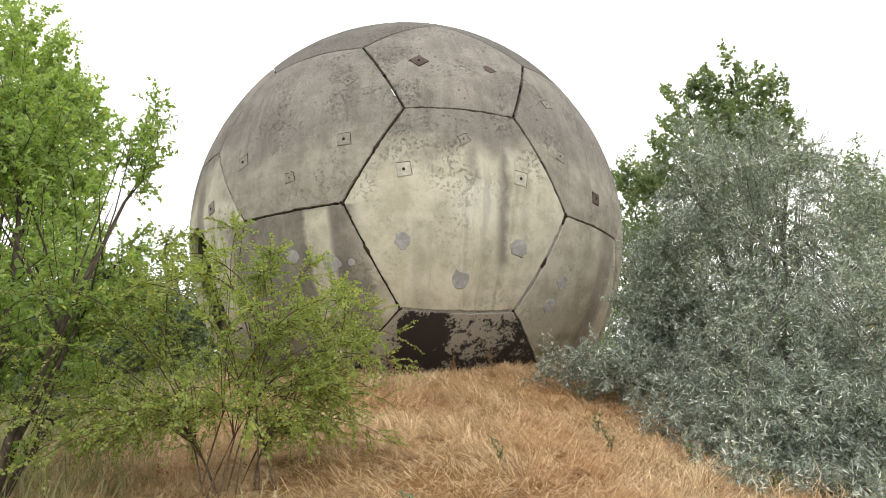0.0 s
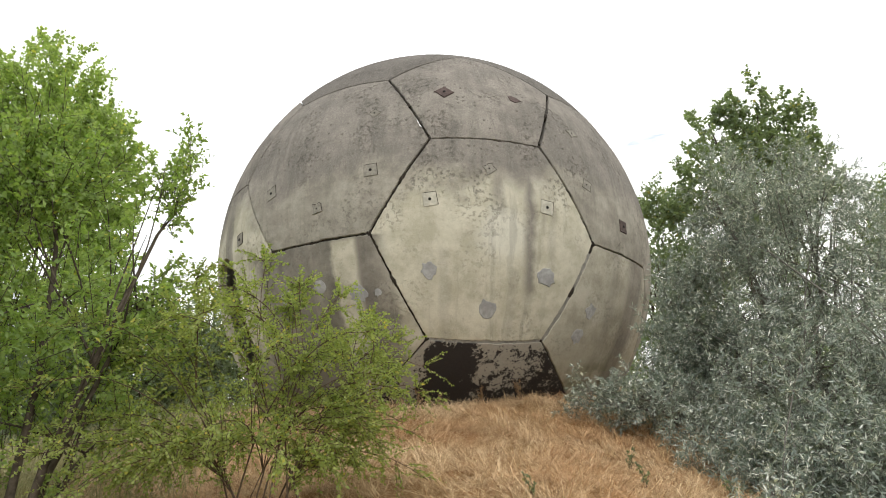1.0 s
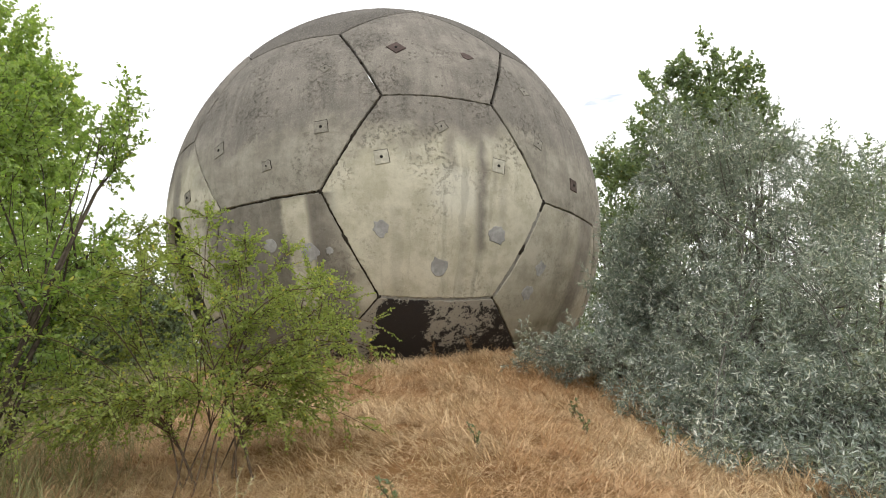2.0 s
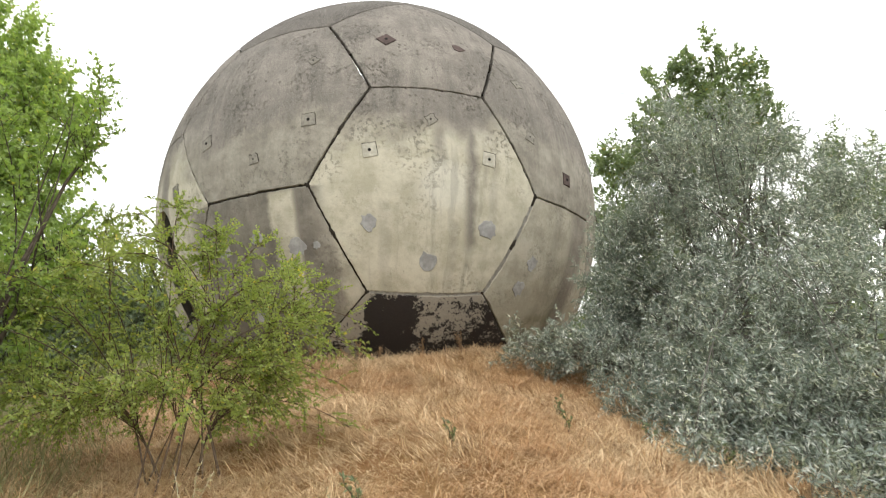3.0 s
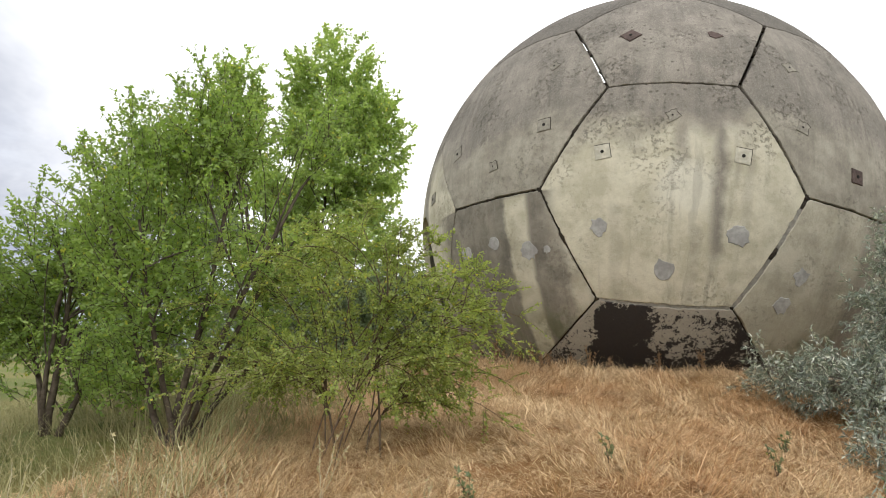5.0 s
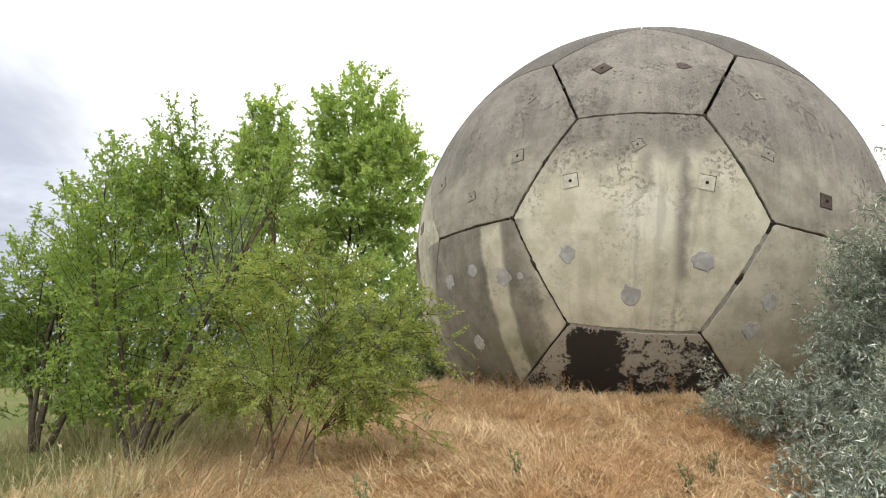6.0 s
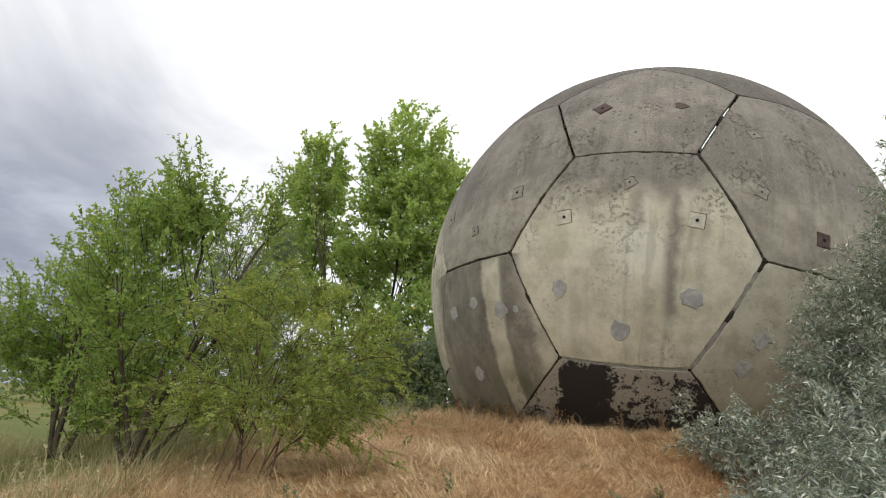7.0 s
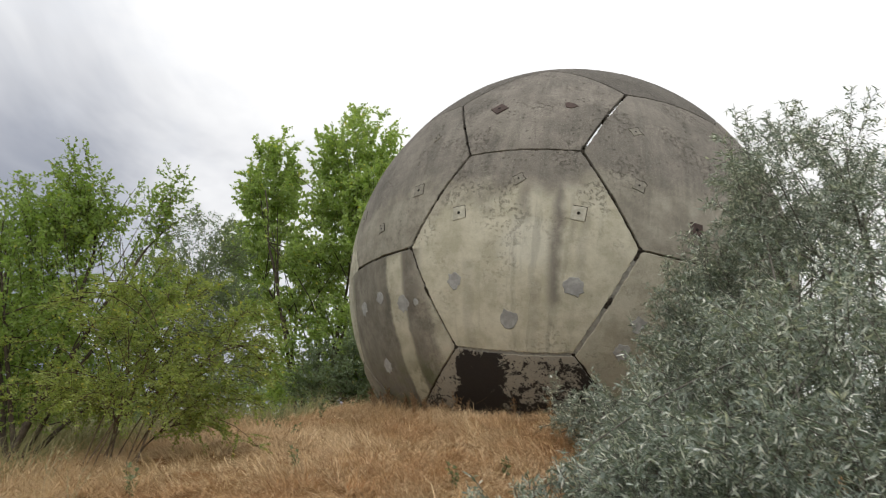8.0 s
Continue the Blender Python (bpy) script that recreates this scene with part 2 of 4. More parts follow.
def rough_material(name, a, b, scale=20.0, rough=0.9, bump=0.4, dist=0.006, metal=0.0, spec=0.25):
    mat, g = material(name)
    pos = g.put("ShaderNodeTexCoord").outputs["Object"]
    n1, n2 = g.noise(pos, scale, 6.0, 0.65), g.noise(pos, scale * 0.18, 4.0, 0.6)
    col = g.mix(g.step(n1, 0.3, 0.7), a, b)
    col = g.mix(g.math("MULTIPLY", g.step(n2, 0.4, 0.65), 0.45), col, tuple(0.6 * v for v in a))
    finish(g, col, rough, g.bump(n1, bump, dist), metal, spec)
    return mat


def leaf_material(name, front, spread, back=None, gloss=0.45, through=0.35):
    """Leaves: colour varies from leaf to leaf, light shines through."""
    mat, g = material(name)
    rnd = g.put("ShaderNodeNewGeometry").outputs["Random Per Island"]
    pos = g.put("ShaderNodeTexCoord").outputs["Object"]
    patch = g.noise(pos, 1.3, 3.0)
    col = g.mix(rnd, front, spread)
    # random leaves turn near-white: pale undersides, and sky highlights painted into the colour
    if back is not None:
        col = g.mix(g.step(g.math("FRACT", g.math("MULTIPLY", rnd, 37.0)), 0.66, 0.88), col, back)
    col = g.mix(g.math("MULTIPLY", g.step(patch, 0.35, 0.7), 0.5), col, spread)
    if back is None:
        col = g.mix(g.step(g.math("FRACT", g.math("MULTIPLY", rnd, 91.0)), 0.975, 0.99), col, (spread[0] * 1.6, spread[1] * 1.2, spread[2] * 0.8))
    bsdf = g.put("ShaderNodeBsdfPrincipled", {"Base Color": col, "Roughness": gloss, "Specular IOR Level": 0.3})
    thin = g.put("ShaderNodeBsdfTranslucent", {"Color": g.mix(1.0, col, (1.15, 1.25, 0.55), "MULTIPLY")})
    both = g.put("ShaderNodeMixShader", {0: through, 1: bsdf.outputs[0], 2: thin.outputs[0]})
    g.put("ShaderNodeOutputMaterial", {"Surface": both.outputs[0]})
    return mat


def straw_material(name, a, b, c, d):
    mat, g = material(name)
    rnd = g.put("ShaderNodeNewGeometry").outputs["Random Per Island"]
    pos = g.put("ShaderNodeTexCoord").outputs["Object"]
    patch = g.noise(pos, 0.8, 5.0, 0.6)
    col = g.mix(rnd, a, b)
    col = g.mix(g.math("MULTIPLY", g.step(patch, 0.42, 0.64), 0.45), col, c)
    p = g.put("ShaderNodeSeparateXYZ", {0: pos})
    wander = g.math("MULTIPLY", g.math("SUBTRACT", patch, 0.5), 3.0)
    col = g.mix(g.math("MULTIPLY", g.step(g.math("ADD", p.outputs[0], wander), -2.6, -1.3, 1.0, 0.0), 0.40), col, d)
    col = g.mix(g.math("MULTIPLY", g.step(g.math("ADD", p.outputs[1], wander), -9.4, -8.2, 1.0, 0.0), 0.30), col, (0.40, 0.37, 0.15))
    bsdf = g.put("ShaderNodeBsdfPrincipled", {"Base Color": col, "Roughness": 0.6, "Specular IOR Level": 0.25})
    thin = g.put("ShaderNodeBsdfTranslucent", {"Color": col})
    both = g.put("ShaderNodeMixShader", {0: 0.25, 1: bsdf.outputs[0], 2: thin.outputs[0]})
    g.put("ShaderNodeOutputMaterial", {"Surface": both.outputs[0]})
    return mat


def ground_material():
    """Straw litter and brown soil near the ball, green meadow farther off."""
    mat, g = material("dry_meadow")
    pos = g.put("ShaderNodeTexCoord").outputs["Object"]
    p = g.put("ShaderNodeSeparateXYZ", {0: pos})
    n1, n2, n3 = g.noise(pos, 0.22, 5.0, 0.6), g.noise(pos, 1.8, 6.0, 0.65), g.noise(pos, 30.0, 5.0, 0.7)
    straw = g.mix(n3, (0.12, 0.068, 0.030), (0.40, 0.25, 0.115))
    straw = g.mix(g.step(n2, 0.45, 0.65), straw, (0.30, 0.165, 0.075))
    meadow = g.mix(n3, (0.10, 0.11, 0.035), (0.27, 0.23, 0.10))
    meadow = g.mix(g.step(n1, 0.42, 0.58), meadow, (0.13, 0.15, 0.05))
    away = g.step(g.math("ADD", g.math("MULTIPLY", p.outputs[0], -1.0), g.math("MULTIPLY", n2, 2.0)), 4.2, 7.0)
    far = g.step(g.put("ShaderNodeVectorMath", {0: pos}, operation="LENGTH").outputs["Value"], 9.0, 20.0)
    col = g.mix(g.math("MAXIMUM", away, far), straw, meadow)
    finish(g, col, 0.95, g.bump(n3, 0.8, 0.03), spec=0.1)
    return mat


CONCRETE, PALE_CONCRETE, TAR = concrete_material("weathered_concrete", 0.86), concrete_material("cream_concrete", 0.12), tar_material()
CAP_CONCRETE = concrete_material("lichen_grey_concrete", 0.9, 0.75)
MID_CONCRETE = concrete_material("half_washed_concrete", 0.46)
# joint mortar; the same dark colour draws the pads' shadow lines
MORTAR_AND_SHADE = rough_material("dark_mortar_and_shade", (0.020, 0.016, 0.012), (0.055, 0.045, 0.034), 30)
CEMENT = rough_material("grey_cement_patch", (0.31, 0.305, 0.295), (0.45, 0.445, 0.435), 16)
PALE = rough_material("pale_mortar_patch", (0.42, 0.40, 0.33), (0.58, 0.55, 0.46), 22)
MATCHED = rough_material("old_mortar_patch", (0.20, 0.185, 0.155), (0.31, 0.29, 0.245), 24)
REPAIR = rough_material("grey_joint_repair", (0.21, 0.20, 0.175), (0.36, 0.345, 0.31), 18)
RUST = rough_material("rusty_steel", (0.080, 0.058, 0.052), (0.135, 0.098, 0.088), 26, 0.8, 0.3, 0.004, 0.3)
HOLE_SHADE = rough_material("black_hole_shade", (0.008, 0.007, 0.006), (0.02, 0.018, 0.016), 30)
BARK = rough_material("grey_brown_bark", (0.055, 0.042, 0.030), (0.13, 0.105, 0.08), 18, 0.9, 0.8, 0.01)
TWIG = rough_material("brown_twig_bark", (0.075, 0.048, 0.030), (0.15, 0.105, 0.07), 25, 0.85, 0.5, 0.004)
SILVER_BARK = rough_material("silver_twig_bark", (0.10, 0.09, 0.075), (0.24, 0.225, 0.19), 25, 0.85, 0.5, 0.004)
LEAF_SHRUB = leaf_material("yellow_green_leaf", (0.220, 0.285, 0.092), (0.390, 0.440, 0.150), through=0.50)
LEAF_PLUM = leaf_material("deep_green_leaf", (0.195, 0.295, 0.095), (0.340, 0.435, 0.150), through=0.54)
LEAF_POPLAR = leaf_material("fresh_green_leaf", (0.275, 0.370, 0.145), (0.450, 0.540, 0.230), gloss=0.32, through=0.55)
LEAF_DARK = leaf_material("dull_green_leaf", (0.170, 0.225, 0.150), (0.29, 0.345, 0.22), through=0.50)
LEAF_WILLOW = leaf_material("grey_green_leaf", (0.135, 0.185, 0.110), (0.245, 0.295, 0.195), through=0.42)
LEAF_OLIVE = leaf_material("silver_leaf", (0.155, 0.195, 0.165), (0.345, 0.392, 0.345), (0.80, 0.81, 0.76), 0.36, 0.2)
STRAW = straw_material("dry_straw", (0.30, 0.17, 0.075), (0.97, 0.78, 0.50), (0.62, 0.36, 0.175), (0.62, 0.46, 0.27))
HAY = straw_material("pale_hay", (0.28, 0.25, 0.12), (0.56, 0.49, 0.28), (0.18, 0.22, 0.08), (0.26, 0.26, 0.115))
GROUND = ground_material()

# ======== mesh helpers ========


def thing(name, label, category, place=(0, 0, 0), group="", kind=""):
    ob = new(name)
    ob.location = place
    ob.empty_display_size = 0.2
    return tagged(ob, label, category, group, kind)


def mesh_from(name, verts, faces, mat, smooth=False):
    me = bpy.data.meshes.new(name)
    me.from_pydata(verts, [], faces)
    me.materials.append(mat)
    if smooth:
        me.polygons.foreach_set("use_smooth", [True] * len(me.polygons))
    me.update()
    return me


def part(name, me, parent, label="", kind=""):
    ob = new(name, me)
    ob.parent = parent
    return tagged(ob, label, kind=kind)


def strips(name, verts, size, corners, mat):
    """A mesh of many alike pieces: verts is (n, size, 3), corners lists each piece's faces."""
    n = len(verts)
    me = bpy.data.meshes.new(name)
    loops = np.concatenate([np.array(c) for c in corners])
    lens = np.array([len(c) for c in corners])
    idx = (np.arange(n)[:, None] * size + loops[None]).ravel()
    totals = np.tile(lens, n)
    starts = np.concatenate([[0], np.cumsum(totals)[:-1]])
    me.vertices.add(n * size)
    me.vertices.foreach_set("co", np.asarray(verts, dtype=np.float32).ravel())
    me.loops.add(len(idx))
    me.loops.foreach_set("vertex_index", idx.astype(np.int32))
    me.polygons.add(len(totals))
    me.polygons.foreach_set("loop_start", starts.astype(np.int32))
    me.polygons.foreach_set("loop_total", totals.astype(np.int32))
    me.materials.append(mat)
    me.update(calc_edges=True)
    me.validate()
    return me


def unit(v):
    return v / np.maximum(np.linalg.norm(v, axis=-1, keepdims=True), 1e-9)


def tubes(name, lines, mat, sides=5):
    """Tapered tubes along polylines: each line is (points, radii)."""
    verts, faces = [], []
    for pts, rad in lines:
        pts = np.asarray(pts, float)
        k = len(pts)
        tang = unit(np.gradient(pts, axis=0))
        ref = np.where(np.abs(tang[:, 2:3]) > 0.9, np.array([[1.0, 0, 0]]), np.array([[0, 0, 1.0]]))
        a = unit(np.cross(tang, ref))
        b = np.cross(tang, a)
        base = len(verts)
        for i in range(k):
            for s in range(sides):
                w = 2 * math.pi * s / sides
                verts.append(tuple(pts[i] + rad[i] * (math.cos(w) * a[i] + math.sin(w) * b[i])))
        for i in range(k - 1):
            for s in range(sides):
                t = (s + 1) % sides
                faces.append((base + i * sides + s, base + i * sides + t, base + (i + 1) * sides + t, base + (i + 1) * sides + s))
        faces.append(tuple(base + (k - 1) * sides + s for s in range(sides)))
    return mesh_from(name, verts, faces, mat, True)


# ======== ground ========
PROFILE_R = [0, 3.0, 3.6, 5.0, 7.0, 9.0, 12.0, 15.0, 25.0, 60.0, 4000.0]
PROFILE_Z = [0.06, 0.06, 0.02, -0.28, -0.52, -0.90, -1.55, -1.75, -1.85, -1.80, -1.80]


def ground_z(x, y):
    x, y = np.asarray(x, float), np.asarray(y, float)
    r = np.hypot(x, y)
    z = np.interp(r, PROFILE_R, PROFILE_Z)
    near = np.clip((40 - r) / 30, 0, 1)
    z = z + near * (0.05 * np.sin(1.3 * x + 0.7) * np.sin(1.1 * y - 0.4) + 0.025 * np.sin(3.1 * x - y) * np.sin(2.7 * y + 0.5 * x) + 0.032 * np.sin(7.3 * x + 2.0 * np.sin(2.9 * y)) * np.sin(6.1 * y + 1.7 * np.sin(3.3 * x)))
    west = np.clip((-x - 2.0) / 2.0, 0, 1) * np.clip((5.5 - r) / 2.0, 0, 1)
    east = 0.125 * np.clip(x + 0.3, 0, 6) * np.clip((r - 4.2) / 3.0, 0, 1) * near
    return z + 0.16 * west - east


def build_ground():
    radii = np.concatenate([np.arange(0.5, 14, 0.16), np.geomspace(14, 4000, 60)])
    n = 240
    verts = [(0.0, 0.0, float(ground_z(0, 0)))]
    for r in radii:
        w = np.arange(n) * 2 * math.pi / n
        x, y = r * np.cos(w), r * np.sin(w)
        verts += list(zip(x.tolist(), y.tolist(), ground_z(x, y).tolist()))
    faces = [(0, 1 + i, 1 + (i + 1) % n) for i in range(n)]
    for k in range(len(radii) - 1):
        a, b = 1 + k * n, 1 + (k + 1) * n
        faces += [(a + i, b + i, b + (i + 1) % n, a + (i + 1) % n) for i in range(n)]
    tagged(new("ground", mesh_from("ground", verts, faces, GROUND, True)), "low mound of dry straw-covered earth in a rough meadow", "ground", kind="structure")


build_ground()

# ======== the concrete ball ========
RADIUS, CENTRE = 4.0, Vector((0, 0, 2.6))
TURN = Matrix(((0.9990451, -0.0024781, 0.0436194), (-0.0024781, 0.9935688, 0.1132032), (-0.0436194, -0.1132032, 0.9926139)))


def on_ball(el, az, r=1.0):
    e, a = radians(el), radians(az)
    return Vector((r * math.cos(e) * math.sin(a), -r * math.cos(e) * math.cos(a), r * math.sin(e)))


ICO = [on_ball(90, 0)] + [on_ball(26.565, 72 * k) for k in range(5)] + [on_ball(-26.565, 36 + 72 * k) for k in range(5)] + [on_ball(-90, 0)]
EDGE = min((ICO[0] - p).length for p in ICO[1:])


def neighbours(i):
    return [j for j in range(12) if j != i and (ICO[i] - ICO[j]).length < EDGE * 1.05]


def corner(i, j):
    return ((ICO[i] * 2 + ICO[j]) / 3).normalized()


def ring_sorted(points, centre):
    x = (points[0] - centre * points[0].dot(centre)).normalized()
    y = centre.cross(x)
    return sorted(points, key=lambda p: math.atan2(p.dot(y), p.dot(x)))


FACES = [(ICO[i], ring_sorted([corner(i, j) for j in neighbours(i)], ICO[i])) for i in range(12)]
for i in range(12):
    for j in neighbours(i):
        for k in neighbours(j):
            if i < j < k and k in neighbours(i):
                c = (ICO[i] + ICO[j] + ICO[k]).normalized()
                FACES.append((c, ring_sorted([corner(a, b) for a in (i, j, k) for b in (i, j, k) if a != b], c)))

NODES = {"A": (9.9, -11.8), "B": (9.9, 11.8), "C": (-9.9, 24.2), "D": (-31, 13.6), "E": (-31, -13.6), "F": (-9.9, -24.2), "G": (31, -22.4), "H": (31, 22.4), "I": (-9.9, -47.8)}
GAPS = {"AB": 0.005, "DE": 0.018, "CD": 0.026, "AG": 0.016, "BH": 0.022, "BC": 0.014, "AF": 0.016, "EF": 0.012, "FI": 0.012}


def joint_key(p, q):
    """The names of a joint's two nodes, where it has a width of its own."""
    for key in GAPS:
        a, b = (on_ball(*NODES[c]) for c in key)
        if min((p - a).length + (q - b).length, (p - b).length + (q - a).length) < 0.05:
            return key
    return ""


def half_gap(p, q):
    return GAPS.get(joint_key(p, q), 0.009)


def panel_mesh(centre, ring, rng):
    """One curved shell panel: its edges inset by the joints, chamfered and a little chipped."""
    x = (ring[0] - centre * ring[0].dot(centre)).normalized()
    y = centre.cross(x)
    flat = [Vector((p.dot(x), p.dot(y))) * (RADIUS / p.dot(centre)) for p in ring]
    n, m = len(flat), 54

    def inset(extra):
        lines = []
        for i in range(n):
            a, b = flat[i], flat[(i + 1) % n]
            d = (b - a).normalized()
            lines.append((a + Vector((-d.y, d.x)) * (half_gap(ring[i], ring[(i + 1) % n]) + extra), d))
        out = []
        for i in range(n):
            (p, d), (q, e) = lines[i - 1], lines[i]
            t = ((q - p).x * e.y - (q - p).y * e.x) / (d.x * e.y - d.y * e.x)
            out.append(p + d * t)
        return out

    def loop(poly, scale):
        return [(poly[i] + (poly[(i + 1) % n] - poly[i]) * (s / m)) * scale for i in range(n) for s in range(m)]

    def lifted(q, r):
        return (centre * RADIUS + x * q.x + y * q.y).normalized() * r

    edge, face = inset(0.0), inset(0.010)
    count = n * m
    verts, rings = [tuple(lifted(Vector((0, 0)), RADIUS))], []

    def add(loop2d, r, jitter=0.0):
        rings.append(len(verts))
        for q in loop2d:
            v = lifted(q, r)
            wave = 0.004 * noise.noise(v * 1.7) + 0.002 * noise.noise(v * 6.0)
            if jitter:
                wave += jitter * min(0.0, rng.gauss(-0.3, 0.8))
            swell = max(0.0, min(1.0, (v.z / RADIUS - 0.45) / 0.40))
            verts.append(tuple(v * (1 + wave / RADIUS + 0.013 * swell * swell * (3 - 2 * swell))))

    for k in range(1, 10):
        add(loop(face, k / 9.5), RADIUS)
    def chip(q):
        """How far the arris has broken back at this place."""
        a, b = (noise.noise(Vector((q.x * f, q.y * f, centre.x * 20))) for f in (6.0, 21.0))
        return 0.018 * max(0.0, a - 0.15) + 0.020 * max(0.0, b - 0.08)

    add([q * (1 - chip(q)) for q in loop(face, 1.0)], RADIUS, 0.002)
    chipped = [q * (1 - 0.0010 * abs(rng.gauss(0, 1)) - chip(q)) for q in loop(edge, 1.0)]
    add(chipped, RADIUS - 0.008, 0.004)
    add(loop(edge, 1.0), RADIUS - 0.10)
    for k in (0.66, 0.33):
        add(loop(edge, k), RADIUS - 0.10)
    last = len(verts)
    verts.append(tuple(lifted(Vector((0, 0)), RADIUS - 0.10)))
    faces = [(0, rings[0] + i, rings[0] + (i + 1) % count) for i in range(count)]
    for a, b in zip(rings, rings[1:]):
        faces += [(a + i, b + i, b + (i + 1) % count, a + (i + 1) % count) for i in range(count)]
    faces += [(last, rings[-1] + (i + 1) % count, rings[-1] + i) for i in range(count)]
    return verts, faces


def arched_opening(ball):
    """A cutter for the arched doorway on the west side."""
    c = on_ball(-19, -70.5)
    side = Vector((0, 0, 1)).cross(c).normalized()
    up = c.cross(side)
    half, low, spring = 0.50, -0.95, 0.42
    outline = [(-half, low), (half, low)] + [(half * math.cos(w), spring + 0.52 * math.sin(w)) for w in np.linspace(0, math.pi, 15)]
    bm = bmesh.new()
    near = [bm.verts.new(c * 3.3 + side * a + up * b) for a, b in outline]
    far = [bm.verts.new(c * 4.6 + side * a + up * b) for a, b in outline]
    bm.faces.new(near[::-1]), bm.faces.new(far)
    for i in range(len(near)):
        j = (i + 1) % len(near)
        bm.faces.new((near[i], near[j], far[j], far[i]))
    bmesh.ops.recalc_face_normals(bm, faces=bm.faces)
    me = bpy.data.meshes.new("cutter")
    bm.to_mesh(me)
    ob = new("cutter", me)
    ob.matrix_world = ball.matrix_world
    return ob


def build_ball():
    ball = thing("concrete_dome", "spherical concrete dome of hexagon and pentagon panels, weathered and streaked", "dome")
    ball.matrix_world = Matrix.Translation(CENTRE) @ TURN.to_4x4()
    panels = []
    rng = random.Random(4)
    for centre, ring in FACES:
        # the crown is open to the sky, which shows through the upper seams
        if abs(centre.z) > 0.99:
            panels.append(None)
            continue
        is_tar = len(ring) == 6 and (centre - on_ball(-52.6, 0)).length < 0.1
        verts, faces = panel_mesh(centre, ring, rng)
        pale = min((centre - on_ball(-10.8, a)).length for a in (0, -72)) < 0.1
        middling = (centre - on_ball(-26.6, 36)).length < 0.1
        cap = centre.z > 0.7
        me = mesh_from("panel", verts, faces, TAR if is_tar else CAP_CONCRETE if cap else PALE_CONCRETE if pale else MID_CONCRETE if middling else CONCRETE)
        me.polygons.foreach_set("use_smooth", [True] * len(me.polygons))
        me.set_sharp_from_angle(angle=radians(22))
        ob = part("panel", me, ball, "panel with peeling black bitumen" if is_tar else "")
        if (centre - on_ball(-10.8, -72)).length < 0.1:
            cutter = arched_opening(ball)
            mod = ob.modifiers.new("opening", "BOOLEAN")
            mod.object, mod.operation, mod.solver = cutter, "DIFFERENCE", "EXACT"
            bpy.context.view_layer.update()
            cut = bpy.data.meshes.new_from_object(ob.evaluated_get(bpy.context.evaluated_depsgraph_get()))
            ob.modifiers.clear()
            ob.data = cut
            old = cutter.data
            bpy.data.objects.remove(cutter)
            bpy.data.meshes.remove(old)
            ob["label"] = "panel with a dark arched doorway"
        panels.append(ob)
    # joints: dark recessed mortar, open at two of the upper seams
    seen, dark, grey = set(), [], []
    for centre, ring in FACES:
        for i, p in enumerate(ring):
            q = ring[(i + 1) % len(ring)]
            key = tuple(sorted((tuple(round(v, 3) for v in p), tuple(round(v, 3) for v in q))))
            if key in seen:
                continue
            seen.add(key)
            name = joint_key(p, q)
            if min(p.z, q.z) > 0.9 or min(p.z, q.z) < -0.9:
                continue
            spans = [(0.0, 1.0)]
            if name in ("AG", "BH"):
                spans = [(0.44, 0.53), (0.93, 1.0), (0.0, 0.06)]
            for s0, s1 in spans:
                (grey if name in ("CD", "DE") else dark).append((p, q, s0, s1))

    def joint(name, items, depth, mat, label):
        verts, faces = [], []
        for p, q, s0, s1 in items:
            side = p.cross(q).normalized()
            base, k = len(verts), 13
            for j in range(k):
                d = p.lerp(q, s0 + (s1 - s0) * j / (k - 1)).normalized()
                w = 0.055
                r = RADIUS - depth + (0.008 if mat == MORTAR_AND_SHADE else 0.003) * rng.gauss(0, 1)
                verts += [tuple(d * r - side * w), tuple(d * r + side * w), tuple(d * (r - 0.03) + side * w), tuple(d * (r - 0.03) - side * w)]
            for j in range(k - 1):
                a, b = base + 4 * j, base + 4 * j + 4
                faces += [(a + u, a + (u + 1) % 4, b + (u + 1) % 4, b + u) for u in range(4)]
            faces += [(base + 3, base + 2, base + 1, base), (base + 4 * k - 4, base + 4 * k - 3, base + 4 * k - 2, base + 4 * k - 1)]
        part(name, mesh_from(name, verts, faces, mat), ball, label)

    joint("joint_mortar", dark, 0.032, MORTAR_AND_SHADE, "dark crumbling joint mortar")
    joint("joint_repair", grey, 0.012, REPAIR, "smooth grey cement joint repair")
    # lumps of moss and soil that fill the nodes of the seams
    def between(a, b, t):
        return on_ball(*NODES[a]).lerp(on_ball(*NODES[b]), t).normalized()

    spots = [(on_ball(*NODES[k]), Vector((0, 0, 1)), r, 0.9) for k, r in (("A", 0.032), ("B", 0.034), ("C", 0.050), ("F", 0.048), ("G", 0.030), ("H", 0.036), ("I", 0.042), ("E", 0.035), ("D", 0.028))]
    spots += [(between(a, b, t), on_ball(*NODES[b]) - on_ball(*NODES[a]), r, 0.42) for a, b, t, r in (
        ("A", "F", 0.45, 0.085), ("B", "C", 0.50, 0.055), ("E", "F", 0.55, 0.085), ("F", "I", 0.55, 0.035), ("A", "G", 0.48, 0.050), ("B", "H", 0.52, 0.055), ("C", "D", 0.50, 0.085), ("A", "F", 0.22, 0.040),
        ("C", "D", 0.06, 0.060), ("A", "F", 0.58, 0.050), ("B", "C", 0.80, 0.040), ("A", "F", 0.90, 0.035), ("E", "F", 0.80, 0.045), ("A", "G", 0.20, 0.035), ("B", "C", 0.93, 0.045))]
